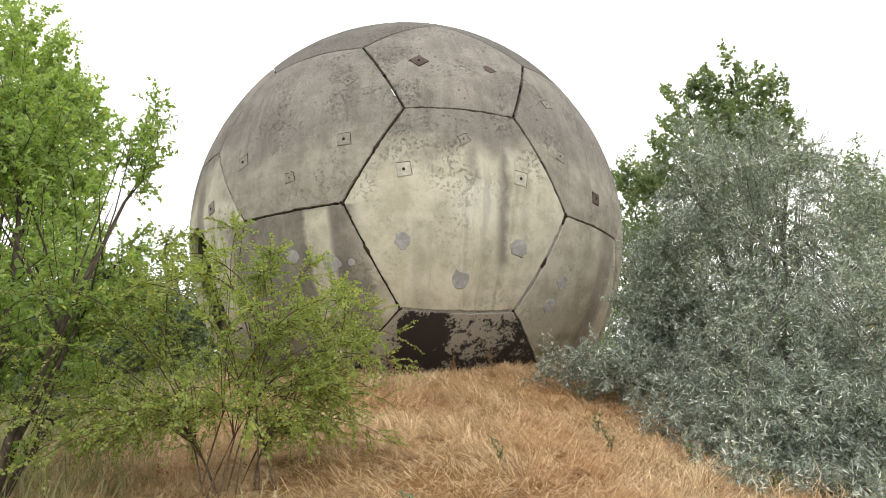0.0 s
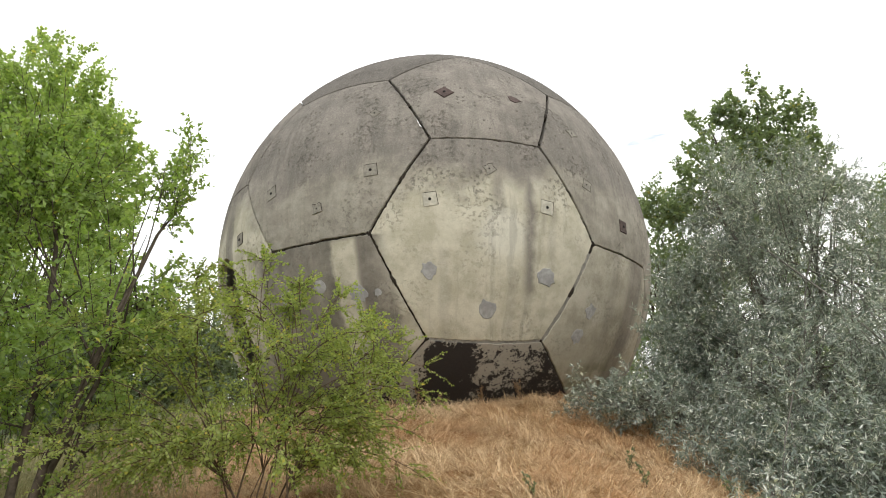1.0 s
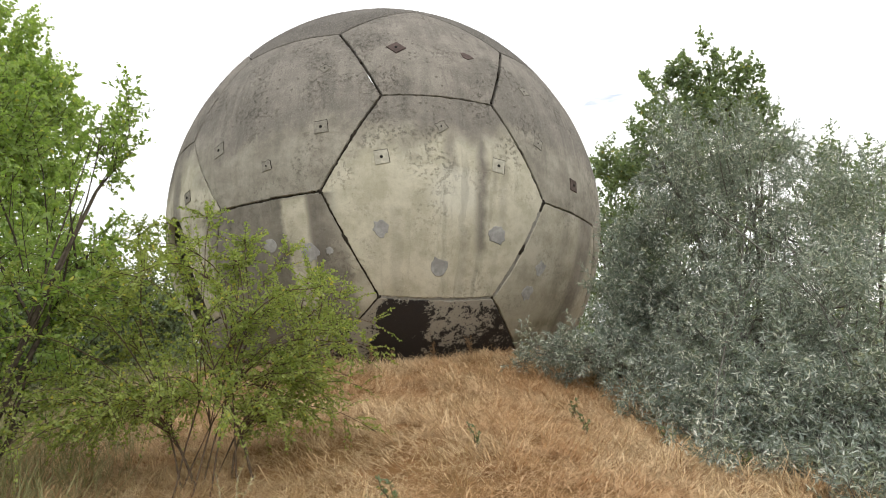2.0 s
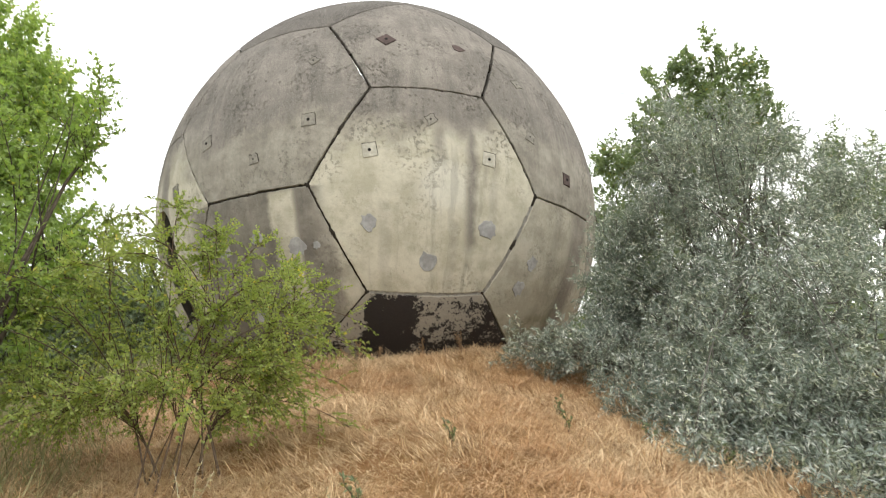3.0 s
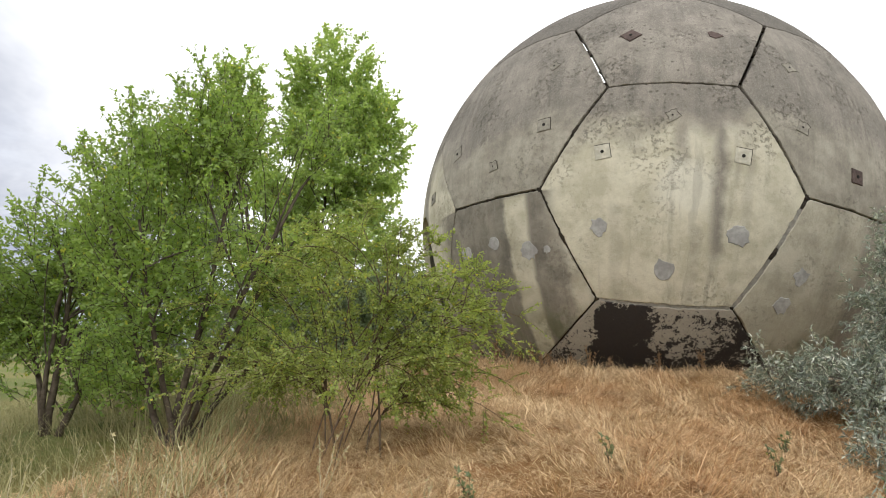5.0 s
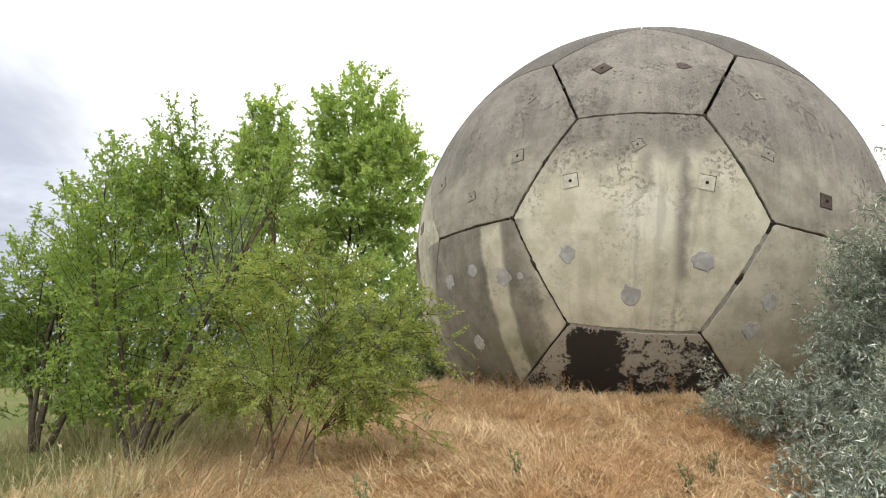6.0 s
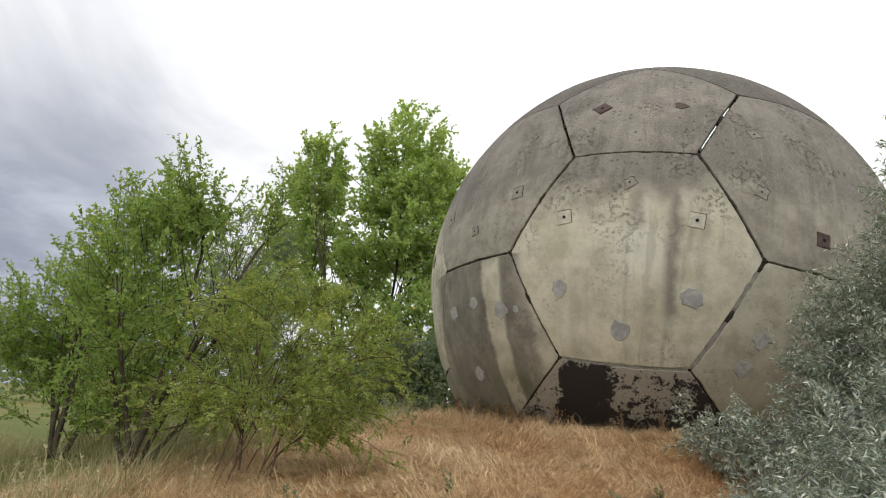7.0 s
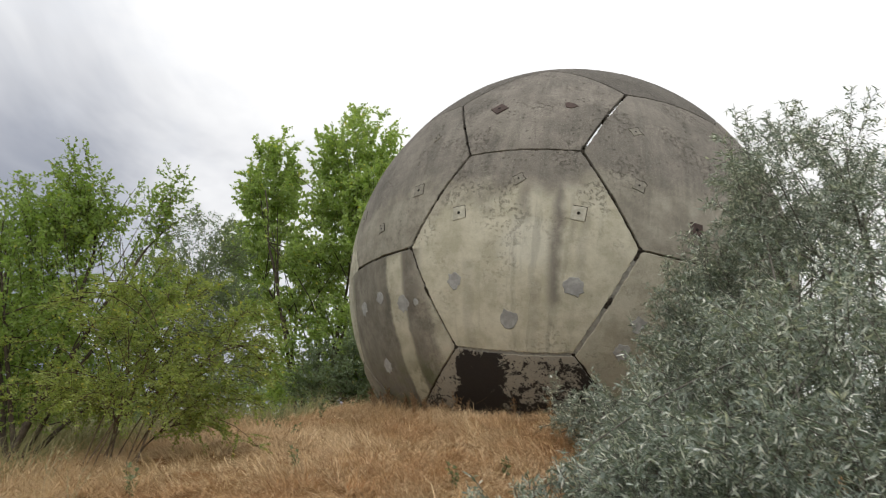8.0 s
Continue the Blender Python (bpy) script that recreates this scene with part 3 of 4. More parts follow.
    for d, along, r, thin in spots:
        bm = bmesh.new()
        bmesh.ops.create_icosphere(bm, subdivisions=3, radius=r)
        for v in bm.verts:
            v.co *= 1 + 0.55 * noise.noise(v.co * 38 + d * 9) + 0.30 * noise.noise(v.co * 110 + d * 5)
        z = d.normalized()
        x = (along - z * along.dot(z)).normalized()
        turn = Matrix((x, z.cross(x), z)).transposed().to_4x4()
        bm.transform(Matrix.Translation(d * (RADIUS - 0.014)) @ turn @ Matrix.Diagonal((1.0, thin, 0.34 if thin > 0.5 else 0.24, 1.0)))
        me = bpy.data.meshes.new("moss_clump")
        bm.to_mesh(me)
        bm.free()
        me.materials.append(MORTAR_AND_SHADE)
        part("moss_clump", me, ball, "dark moss in the joint")
    # pads, plates and patches on the panels: elevation, azimuth, size, turn, kind
    pads = [(-3.9, -12.1, 0.20, 8, "socket"), (-4.2, 12.0, 0.20, -8, "socket"), (3.3, -23.9, 0.19, 4, "old_socket"), (2.9, -0.1, 0.17, 30, "chipped"),
            (3.2, 23.2, 0.18, -20, "chipped"), (16.9, 22.9, 0.17, 25, "chipped"), (24.2, -8.3, 0.21, 42, "plate"), (23.9, 9.0, 0.20, 4, "broken_plate"),
            (-3.5, 35.2, 0.19, 0, "plate"), (3.4, -48.5, 0.19, 15, "old_socket"), (-3.2, -35.5, 0.17, 6, "chipped"), (-3.9, -60.0, 0.18, 5, "old_socket"),
            (-17.7, -12.6, 0.22, 20, "cement"), (-25.3, -0.5, 0.27, 38, "cement"), (-18.2, 12.3, 0.25, 30, "cement"), (-23.6, 26.0, 0.20, 10, "cement"),
            (-29.2, 23.5, 0.21, 20, "cement"), (-19.0, -36.0, 0.20, 12, "cement"), (-21.4, -27.4, 0.22, 0, "cement"), (-21.4, -23.2, 0.10, 10, "cement"),
            (-20.0, -45.2, 0.22, 8, "cement"), (-34.1, -40.1, 0.22, 15, "cement"), (18.3, -24.1, 0.16, 40, "chipped")]
    for el, az, size, turn, kind in pads:
        c = on_ball(el, az)
        owner = max((k for k in range(len(FACES)) if panels[k]), key=lambda k: FACES[k][0].dot(c) + (0.0 if len(FACES[k][1]) == 6 else -0.004))
        east = Vector((0, 0, 1)).cross(c).normalized()
        north = c.cross(east)
        w = radians(turn)
        u, v = east * math.cos(w) + north * math.sin(w), north * math.cos(w) - east * math.sin(w)
        mat = {"socket": PALE, "old_socket": MATCHED, "chipped": MATCHED, "plate": RUST, "broken_plate": RUST, "cement": CEMENT}[kind]
        proud = {"plate": 0.016, "broken_plate": 0.012, "cement": 0.008}.get(kind, 0.011)
        k = 19 if kind == "cement" else 4
        if kind == "cement":
            outline = [(0.5 * size * e * math.cos(2 * math.pi * i / k), 0.5 * size * e * math.sin(2 * math.pi * i / k)) for i, e in enumerate([rng.choice((0.84, 0.92, 1.0, 1.06, 1.22)) for _ in range(k)])]
        else:
            outline = [(size / 2 * a * rng.uniform(0.93, 1.04), size / 2 * b * rng.uniform(0.93, 1.04)) for a, b in ((-1, -1), (1, -1), (1, 1), (-1, 1))]
            if kind == "chipped":
                outline = [(size / 2 * a * rng.uniform(0.80, 1.05), size / 2 * b * rng.uniform(0.80, 1.05)) for a, b in ((-1, -1), (0.1, -0.85), (1, -0.9), (0.8, 0.1), (1, 0.7), (0.4, 1), (-0.2, 0.75), (-0.9, 0.9), (-0.75, 0))]
            if kind == "broken_plate":
                outline = [(size * a, size * b) for a, b in ((-0.42, -0.22), (-0.05, -0.42), (0.52, -0.12), (0.22, 0.22), (-0.20, 0.42), (-0.46, 0.34))]
        k = len(outline)
        low = [tuple((c * RADIUS + u * a + v * b).normalized() * (RADIUS - 0.02)) for a, b in outline]
        mid = [tuple((c * RADIUS + u * a + v * b).normalized() * (RADIUS + proud * 0.6)) for a, b in outline]
        top = [tuple((c * RADIUS + u * a * 0.94 + v * b * 0.94).normalized() * (RADIUS + proud)) for a, b in outline]
        faces = [tuple(range(2 * k, 3 * k))] + [(i, (i + 1) % k, k + (i + 1) % k, k + i) for i in range(k)] + [(k + i, k + (i + 1) % k, 2 * k + (i + 1) % k, 2 * k + i) for i in range(k)]
        name, text = {"socket": ("anchor_pad", "pale square mortar pad with a bolt hole"), "old_socket": ("anchor_pad", "grey square pad with a bolt hole"),
                      "chipped": ("anchor_pad", "broken mortar pad"), "plate": ("steel_plate", "rusty steel plate"), "broken_plate": ("steel_plate", "bent rusty remnant of a steel plate"), "cement": ("cement_patch", "grey cement patch")}[kind]
        if kind in ("socket", "old_socket", "chipped"):
            # dark sheet offset up and aside, a painted shadow line along the pad's edge
            shade_line = [tuple((c * RADIUS + u * (a * f + 0.007) + v * (b * f + 0.008)).normalized() * (RADIUS + h)) for f, h in ((1.015, -0.01), (1.01, proud * 0.55)) for a, b in outline]
            part("pad_rim", mesh_from("pad_rim", shade_line, [tuple(range(k, 2 * k))] + [(i, (i + 1) % k, k + (i + 1) % k, k + i) for i in range(k)], MORTAR_AND_SHADE), panels[owner])
        pad = part(name, mesh_from(name, low + mid + top, faces, mat), panels[owner], text)
        if kind in ("socket", "old_socket", "chipped", "plate"):
            # no real recess: a raised black disc paints the darkness inside the hole
            s = 0.013 if kind == "chipped" else 0.022
            hole = [tuple((c * RADIUS + u * s * math.cos(w2) + v * s * math.sin(w2)).normalized() * (RADIUS + dz)) for dz in (-0.01, proud + 0.004) for w2 in np.linspace(0, 2 * math.pi, 11)[:-1]]
            fcs = [tuple(range(10, 20))] + [(i, (i + 1) % 10, 10 + (i + 1) % 10, 10 + i) for i in range(10)]
            if pad.parent:
                part("bolt_hole", mesh_from("bolt_hole", hole, fcs, HOLE_SHADE), panels[owner])


build_ball()

# ======== plants ========


def clumpy(p, scale, seed):
    """A smooth field from about -1 to 1, for gaps in crowns."""
    s = p * scale + seed
    return (np.sin(s[:, 0] * 1.7 + np.sin(s[:, 1] * 1.3)) + np.sin(s[:, 1] * 1.9 + 1.3 * np.sin(s[:, 2] * 1.1)) + np.sin(s[:, 2] * 2.1 + np.sin(s[:, 0] * 0.9 + 2))) / 3


def leaves(name, pos, along, length, width, rng, mat, cup=0.18):
    """Pointed leaves: four corners each, a little folded along the midrib."""
    n = len(pos)
    along = unit(along)
    side = unit(np.cross(along, unit(rng.normal(size=(n, 3)) + np.array([0, 0, 0.9]))))
    up = np.cross(side, along)
    ln = (length * rng.uniform(0.6, 1.25, n))[:, None]
    wd = (width * rng.uniform(0.7, 1.2, n))[:, None]
    mid = pos + along * ln * 0.45
    verts = np.stack([pos, mid + side * wd * 0.5 + up * wd * cup, pos + along * ln - up * ln * 0.12 * rng.random((n, 1)), mid - side * wd * 0.5 + up * wd * cup], 1)
    return strips(name, verts, 4, [(0, 1, 2, 3)], mat)


def build_plant(name, label, category, base, stems, blobs, twigs, per_twig, twig_len, leaf, width, leaf_mat, bark, seed, trunk_r=0.06, gap=-0.25, field=1.6,
                rise=0.5, droop=0.0, limbs=26, shell=2.2, group="", spread_leaf=0.8, twig_r=0.004, stray=True, tuft=8, tuft_len=0.5):
    """A tree or shrub: stems from the base, limbs into each lobe of the crown, twigs and leaves. blobs: centre, radii and a weight, in world metres."""
    rng = np.random.default_rng(seed)
    base = np.array(base, float)
    root = thing(name, label, category, tuple(base), group)
    trunk_lines, limb_lines, twig_lines = [], [], []
    lobes = [(np.array(c, float) - base, np.array(r, float), w) for c, r, w in blobs]
    total = sum(w for *_, w in lobes)
    pos_all, dir_all = [], []
    for k in range(stems):
        c, r, w = lobes[k % len(lobes)]
        foot = np.array([rng.normal(0, trunk_r * 1.6), rng.normal(0, trunk_r * 1.6), -0.08])
        goal = c + rng.normal(0, 0.3, 3) * r * np.array([1, 1, 0.3])
        bend = foot * 0.5 + goal * 0.5 + np.array([0, 0, 0.12 * np.linalg.norm(goal)]) + rng.normal(0, 0.05, 3) * np.linalg.norm(goal)
        s = np.linspace(0, 1, 9)[:, None]
        path = (1 - s) ** 2 * foot + 2 * s * (1 - s) * bend + s ** 2 * goal + rng.normal(0, 0.012, (9, 3)) * np.linalg.norm(goal) * 0.5
        trunk_lines.append((path, np.linspace(trunk_r * rng.uniform(0.7, 1.1), trunk_r * 0.28, 9)))
        for q in range(limbs):
            t = rng.uniform(0.35, 1.0)
            start = path[min(8, int(t * 8))]
            cc, rr, _ = lobes[k % len(lobes)] if rng.random() < 0.75 else lobes[rng.integers(len(lobes))] if stray else lobes[k % len(lobes)]
            d = unit(rng.normal(size=3) + np.array([0, 0, rise * 0.8]))
            end = cc + d * rr * rng.uniform(0.5, 0.9)
            m = (start + end) / 2 + rng.normal(0, 0.06, 3) * np.linalg.norm(end - start) + np.array([0, 0, (0.10 - 0.25 * droop) * np.linalg.norm(end - start)])
            s6 = np.linspace(0, 1, 6)[:, None]
            limb_lines.append(((1 - s6) ** 2 * start + 2 * s6 * (1 - s6) * m + s6 ** 2 * end, np.linspace(trunk_r * 0.30, twig_r * 1.2, 6)))
    for c, r, w in lobes:
        n = int(twigs * w / total * 1.5 / tuft)
        d = unit(rng.normal(size=(n, 3)))
        p = c + d * r * (rng.random((n, 1)) ** (1 / shell)) * rng.uniform(0.85, 1.08, (n, 1))
        keep = clumpy(p + base, field, seed) + rng.normal(0, 0.22, n) > gap
        for c2, r2, _ in lobes:
            deep = np.linalg.norm((p - c2) / r2, axis=1) < 0.6
            keep &= ~deep | (rng.random(n) < 0.45)
        world_p = p + base
        keep &= world_p[:, 2] > ground_z(world_p[:, 0], world_p[:, 1]) + 0.06
        p, d = p[keep], d[keep]
        if not len(p):
            continue
        # each shoot carries a fan of twigs, shorter towards its tip
        axis = unit(d * 0.75 + np.array([0, 0, rise]) + rng.normal(0, 0.32, (len(p), 3)))
        reach = tuft_len * rng.uniform(0.6, 1.3, (len(p), 1))
        for a, b in zip(p - axis * reach * 0.6, p + axis * reach * 0.5):
            twig_lines.append((np.stack([a, (a + b) / 2 + rng.normal(0, 0.02, 3) * tuft_len, b]), (twig_r * 1.6, twig_r * 1.2, twig_r * 0.5)))
        n = len(p) * tuft
        u = np.tile((np.arange(tuft) + 0.5) / tuft, len(p))[:, None] + rng.uniform(-0.4, 0.4, (n, 1)) / tuft
        axis, reach = np.repeat(axis, tuft, 0), np.repeat(reach, tuft, 0)
        start = np.repeat(p, tuft, 0) + axis * reach * (u * 1.05 - 0.6)
        way = unit(axis * (0.35 + 0.9 * u) + 0.85 * unit(rng.normal(size=(n, 3))))
        ln = twig_len * rng.uniform(0.6, 1.2, (n, 1)) * (1.15 - 0.45 * u)
        p = start + way * ln * 0.5
        tip = start + way * ln + np.array([0, 0, -1.0]) * droop * ln
        s = (np.arange(per_twig) + rng.random((n, per_twig))) / per_twig
        s = s[:, :, None]
        midp = p[:, None] + way[:, None] * 0.0
        on = (1 - s) ** 2 * start[:, None] + 2 * s * (1 - s) * midp + s ** 2 * tip[:, None]
        pos_all.append(on.reshape(-1, 3))
        fwd = np.repeat(unit(tip - start)[:, None], per_twig, 1)
        dir_all.append((fwd * 0.55 + spread_leaf * unit(rng.normal(size=(n, per_twig, 3))) + np.array([0, 0, -0.15 - droop * 0.4])).reshape(-1, 3))
        for i in range(0, n, 2 if n > 1500 else 1):
            twig_lines.append((np.stack([start[i], p[i], tip[i]]), (twig_r, twig_r * 0.8, twig_r * 0.4)))
    stem_name = "trunk" if stems < 9 else "stem"
    for line in trunk_lines:
        part(stem_name, tubes(stem_name, [line], bark, 7), root)
    limb_lines.sort(key=lambda line: -np.linalg.norm(line[0][-1] - line[0][0]))
    for line in limb_lines[:40]:
        part("branch", tubes("branch", [line], bark, 4), root)
    part("twig_tangle", tubes("twig_tangle", limb_lines[40:] + twig_lines, bark, 3), root, kind="stuff")
    pos, way = np.concatenate(pos_all), np.concatenate(dir_all)
    part("foliage", leaves("foliage", pos, way, leaf, width, rng, leaf_mat), root, kind="stuff")
    return root


def at_ground(x, y):
    return (x, y, float(ground_z(x, y)))


# yellow-green shrub in front of the ball
def build_arching_shrub(base, seed):
    """Thin stems that rise and arch over, with side twigs that carry two rows of small leaflets."""
    rng = np.random.default_rng(seed)
    base = np.array(base, float)
    root = thing("shrub", "airy yellow-green shrub with thin brown stems on dry grass", "shrub", tuple(base))
    ends = []
    for k in range(48):
        w, d = rng.uniform(0, 2 * math.pi), rng.random() ** 0.42
        ends.append(np.array([-2.85 + 1.42 * d * math.cos(w), -7.05 + 1.0 * d * math.sin(w), rng.uniform(-0.05, 1.10) - 0.45 * d * d * rng.random()]))
    for k in range(16):
        w = rng.uniform(0, 2 * math.pi)
        ends.append(np.array([-2.9 + 1.25 * rng.uniform(0.5, 1) * math.cos(w), -7.15 + 0.8 * rng.uniform(0.5, 1) * math.sin(w), rng.uniform(-0.32, 0.12)]))
    ends += [np.array(e) for e in ((-1.54, -6.9, -0.40), (-1.62, -6.8, -0.05), (-1.75, -6.6, 0.30), (-1.9, -6.5, 0.55), (-2.0, -6.9, 0.72), (-2.45, -6.5, 1.10), (-3.3, -6.5, 1.32), (-4.1, -7.3, 0.75),
                                   (-4.2, -7.5, 0.35), (-4.1, -7.7, -0.05), (-3.7, -7.9, -0.2), (-2.3, -7.7, -0.2), (-2.0, -7.4, -0.05), (-3.0, -7.9, 0.1), (-2.77, -7.1, 1.25), (-2.17, -7.1, 0.98), (-2.5, -7.0, 1.08), (-3.26, -7.1, 1.15), (-1.49, -7.0, 0.18))]
    twig_lines, pos, way = [], [], []
    s = np.linspace(0, 1, 9)[:, None]
    main = []
    order = sorted(range(len(ends)), key=lambda k: k % 5)
    for rank, k in enumerate(order):
        end = ends[k] - base
        if rank < 11:
            foot = np.array([rng.normal(0, 0.16), rng.normal(0, 0.12), -0.06])
            thick = rng.uniform(0.006, 0.013)
        else:
            near = min(main, key=lambda line: np.linalg.norm(line[5] - end * 0.7))
            foot, thick = near[rng.integers(2, 6)], rng.uniform(0.003, 0.005)
        rise = max(0.25, 0.55 * np.linalg.norm((end - foot)[:2]))
        bend = np.array([foot[0] + 0.45 * (end - foot)[0], foot[1] + 0.45 * (end - foot)[1], max(foot[2], end[2]) + 0.45 * rise]) + rng.normal(0, 0.06, 3)
        path = (1 - s) ** 2 * foot + 2 * s * (1 - s) * bend + s ** 2 * end + rng.normal(0, 0.009, (9, 3)) * np.linspace(0, 1, 9)[:, None]
        if rank < 11:
            main.append(path)
        part("stem", tubes("stem", [(path, np.linspace(thick, 0.0020, 9))], TWIG, 5), root)
        count = 24
        at = rng.uniform(0.22, 1.0, count) ** 0.8
        start = np.stack([np.interp(at, s[:, 0], path[:, i]) for i in range(3)], 1)
        run = unit(path[-1] - path[3])
        out = unit(rng.normal(size=(count, 3)) + run * 0.8 + np.array([0, 0, 0.25]))
        ln = rng.uniform(0.12, 0.36, count)[:, None] * (1.15 - 0.4 * at[:, None])
        tip = start + out * ln + np.array([0, 0, -0.22]) * ln
        mid = (start + tip) / 2 + np.array([0, 0, 0.07]) * ln
        for i in range(count):
            if start[i, 2] + base[2] < -0.42 and rng.random() < 0.6:
                continue
            twig_lines.append((np.stack([start[i], mid[i], tip[i]]), (0.0022, 0.0017, 0.0008)))
            m = 21
            t = (np.arange(m) + rng.random(m)) / m
            t = t[:, None] * 0.9 + 0.1
            on = (1 - t) ** 2 * start[i] + 2 * t * (1 - t) * mid[i] + t ** 2 * tip[i]
            axis = unit(tip[i] - start[i])
            side = unit(np.cross(axis, np.array([0, 0, 1.0]) + rng.normal(0, 0.3, 3)))
            sign = np.where(np.arange(m) % 2, 1.0, -1.0)[:, None]
            pos.append(on)
            way.append(axis * 0.7 + side * sign + rng.normal(0, 0.6, (m, 3)))
    part("twig_tangle", tubes("twig_tangle", twig_lines, TWIG, 3), root, kind="stuff")
    part("foliage", leaves("foliage", np.concatenate(pos), np.concatenate(way), 0.027, 0.019, rng, LEAF_SHRUB), root, kind="stuff")


build_arching_shrub(at_ground(-2.75, -7.38), 11)
# darker small trees beside it
build_plant("plum_tree", "small dark green tree with several leaning stems", "tree", at_ground(-4.35, -6.95), 6,
            [((-4.7, -6.6, 1.05), (1.15, 1.05, 1.15), 6), ((-4.45, -6.6, 2.15), (0.50, 0.5, 0.70), 1.8), ((-5.3, -6.6, 1.75), (0.60, 0.6, 0.72), 2.0), ((-4.6, -6.6, 0.0), (1.2, 0.9, 0.5), 2.6),
             ((-3.75, -6.5, 1.10), (0.40, 0.5, 0.80), 1.1), ((-3.55, -6.5, 1.95), (0.22, 0.3, 0.5), 0.55)],
            6000, 9, 0.19, 0.050, 0.028, LEAF_PLUM, BARK, 23, 0.034, gap=-0.18, field=2.1, rise=0.75, limbs=5, shell=2.0, group="small trees", twig_r=0.0024, tuft=10, tuft_len=0.50)
build_plant("plum_tree", "low spreading dark green tree at the edge of the meadow", "tree", at_ground(-6.2, -6.3), 4,
            [((-6.2, -6.2, 0.90), (1.0, 1.0, 0.95), 4), ((-6.95, -6.3, 0.52), (0.45, 0.7, 0.60), 1.6), ((-6.1, -6.1, -0.02), (1.15, 1.0, 0.5), 2.6), ((-6.3, -6.2, 1.45), (0.5, 0.5, 0.40), 0.8)],
            4300, 9, 0.19, 0.050, 0.028, LEAF_PLUM, BARK, 29, 0.04, gap=-0.18, field=2.0, rise=0.6, limbs=8, shell=2.0, group="small trees", twig_r=0.0024, tuft=10, tuft_len=0.48)
# silver bush that leans on the ball's east side
build_plant("silver_bush", "large dense silver-leaved bush with narrow leaves beside the dome", "bush", at_ground(3.4, -5.8), 12,
            [((3.75, -5.2, 1.1), (1.70, 1.3, 1.60), 7), ((2.4, -6.3, 0.0), (0.90, 1.1, 0.75), 3.6), ((2.9, -7.3, 0.0), (1.35, 1.2, 0.95), 5), ((4.9, -6.5, 0.9), (1.9, 1.8, 1.55), 7),
             ((1.55, -5.0, 0.05), (0.62, 0.55, 0.36), 1.6), ((3.05, -4.9, 2.55), (0.6, 0.7, 0.75), 2.0), ((4.3, -4.9, 2.0), (1.3, 1.2, 1.1), 2.8), ((2.5, -5.3, 1.0), (0.75, 0.8, 0.9), 2.2),
             ((0.85, -4.7, 0.10), (0.30, 0.3, 0.26), 0.3), ((2.32, -4.75, 0.70), (0.68, 0.5, 1.15), 6.5), ((3.3, -5.6, 2.2), (0.95, 0.8, 0.9), 2.2), ((3.5, -8.1, -0.45), (1.55, 0.9, 0.62), 3.2), ((1.95, -6.9, -0.42), (0.58, 0.75, 0.36), 2.4),
             ((4.0, -8.55, -0.50), (1.25, 0.75, 0.62), 2.6), ((1.95, -7.6, -0.60), (0.62, 0.62, 0.40), 2.0), ((2.5, -8.4, -0.95), (0.85, 0.7, 0.45), 2.4), ((1.45, -6.1, -0.42), (0.55, 0.7, 0.26), 1.3), ((1.75, -7.0, -0.72), (0.55, 0.7, 0.32), 1.8), ((2.0, -7.8, -0.95), (0.62, 0.7, 0.36), 2.0), ((3.5, -8.9, -1.05), (1.0, 0.6, 0.45), 2.0), ((1.35, -7.2, -0.74), (0.50, 0.6, 0.24), 1.6), ((1.75, -8.1, -0.98), (0.60, 0.6, 0.30), 2.0), ((2.6, -9.0, -1.15), (0.7, 0.5, 0.30), 1.6), ((1.0, -7.65, -0.80), (0.42, 0.5, 0.20), 1.0), ((1.4, -8.45, -1.02), (0.55, 0.5, 0.26), 1.4)],
            27000, 12, 0.19, 0.066, 0.0125, LEAF_OLIVE, SILVER_BARK, 37, 0.045, gap=-0.46, field=3.4, rise=0.45, droop=0.10, limbs=9, shell=2.8, spread_leaf=0.72, twig_r=0.0026, tuft=9, tuft_len=0.40)
# tall poplar behind
build_plant("poplar_tree", "tall fresh green poplar tree with two tops", "tree", at_ground(-14.0, 16.0), 6,
            [((-13.2, 16, 12.7), (2.3, 2.2, 3.9), 5), ((-11.6, 16, 9.6), (2.3, 2.4, 4.2), 5), ((-18.3, 16, 11.6), (1.5, 1.8, 3.6), 3), ((-17.8, 16, 7.6), (2.4, 2.4, 4.0), 4), ((-14.4, 16, 7.6), (2.6, 2.2, 4.0), 4),
             ((-12.0, 16, 4.6), (3.0, 2.6, 3.4), 3), ((-13.5, 15.5, 1.5), (4.5, 2.5, 2.8), 3)],
            11500, 12, 0.60, 0.165, 0.140, LEAF_POPLAR, BARK, 41, 0.12, gap=-0.18, field=0.95, rise=0.6, limbs=8, shell=2.2, group="background trees", twig_r=0.006, tuft=7, tuft_len=1.25)
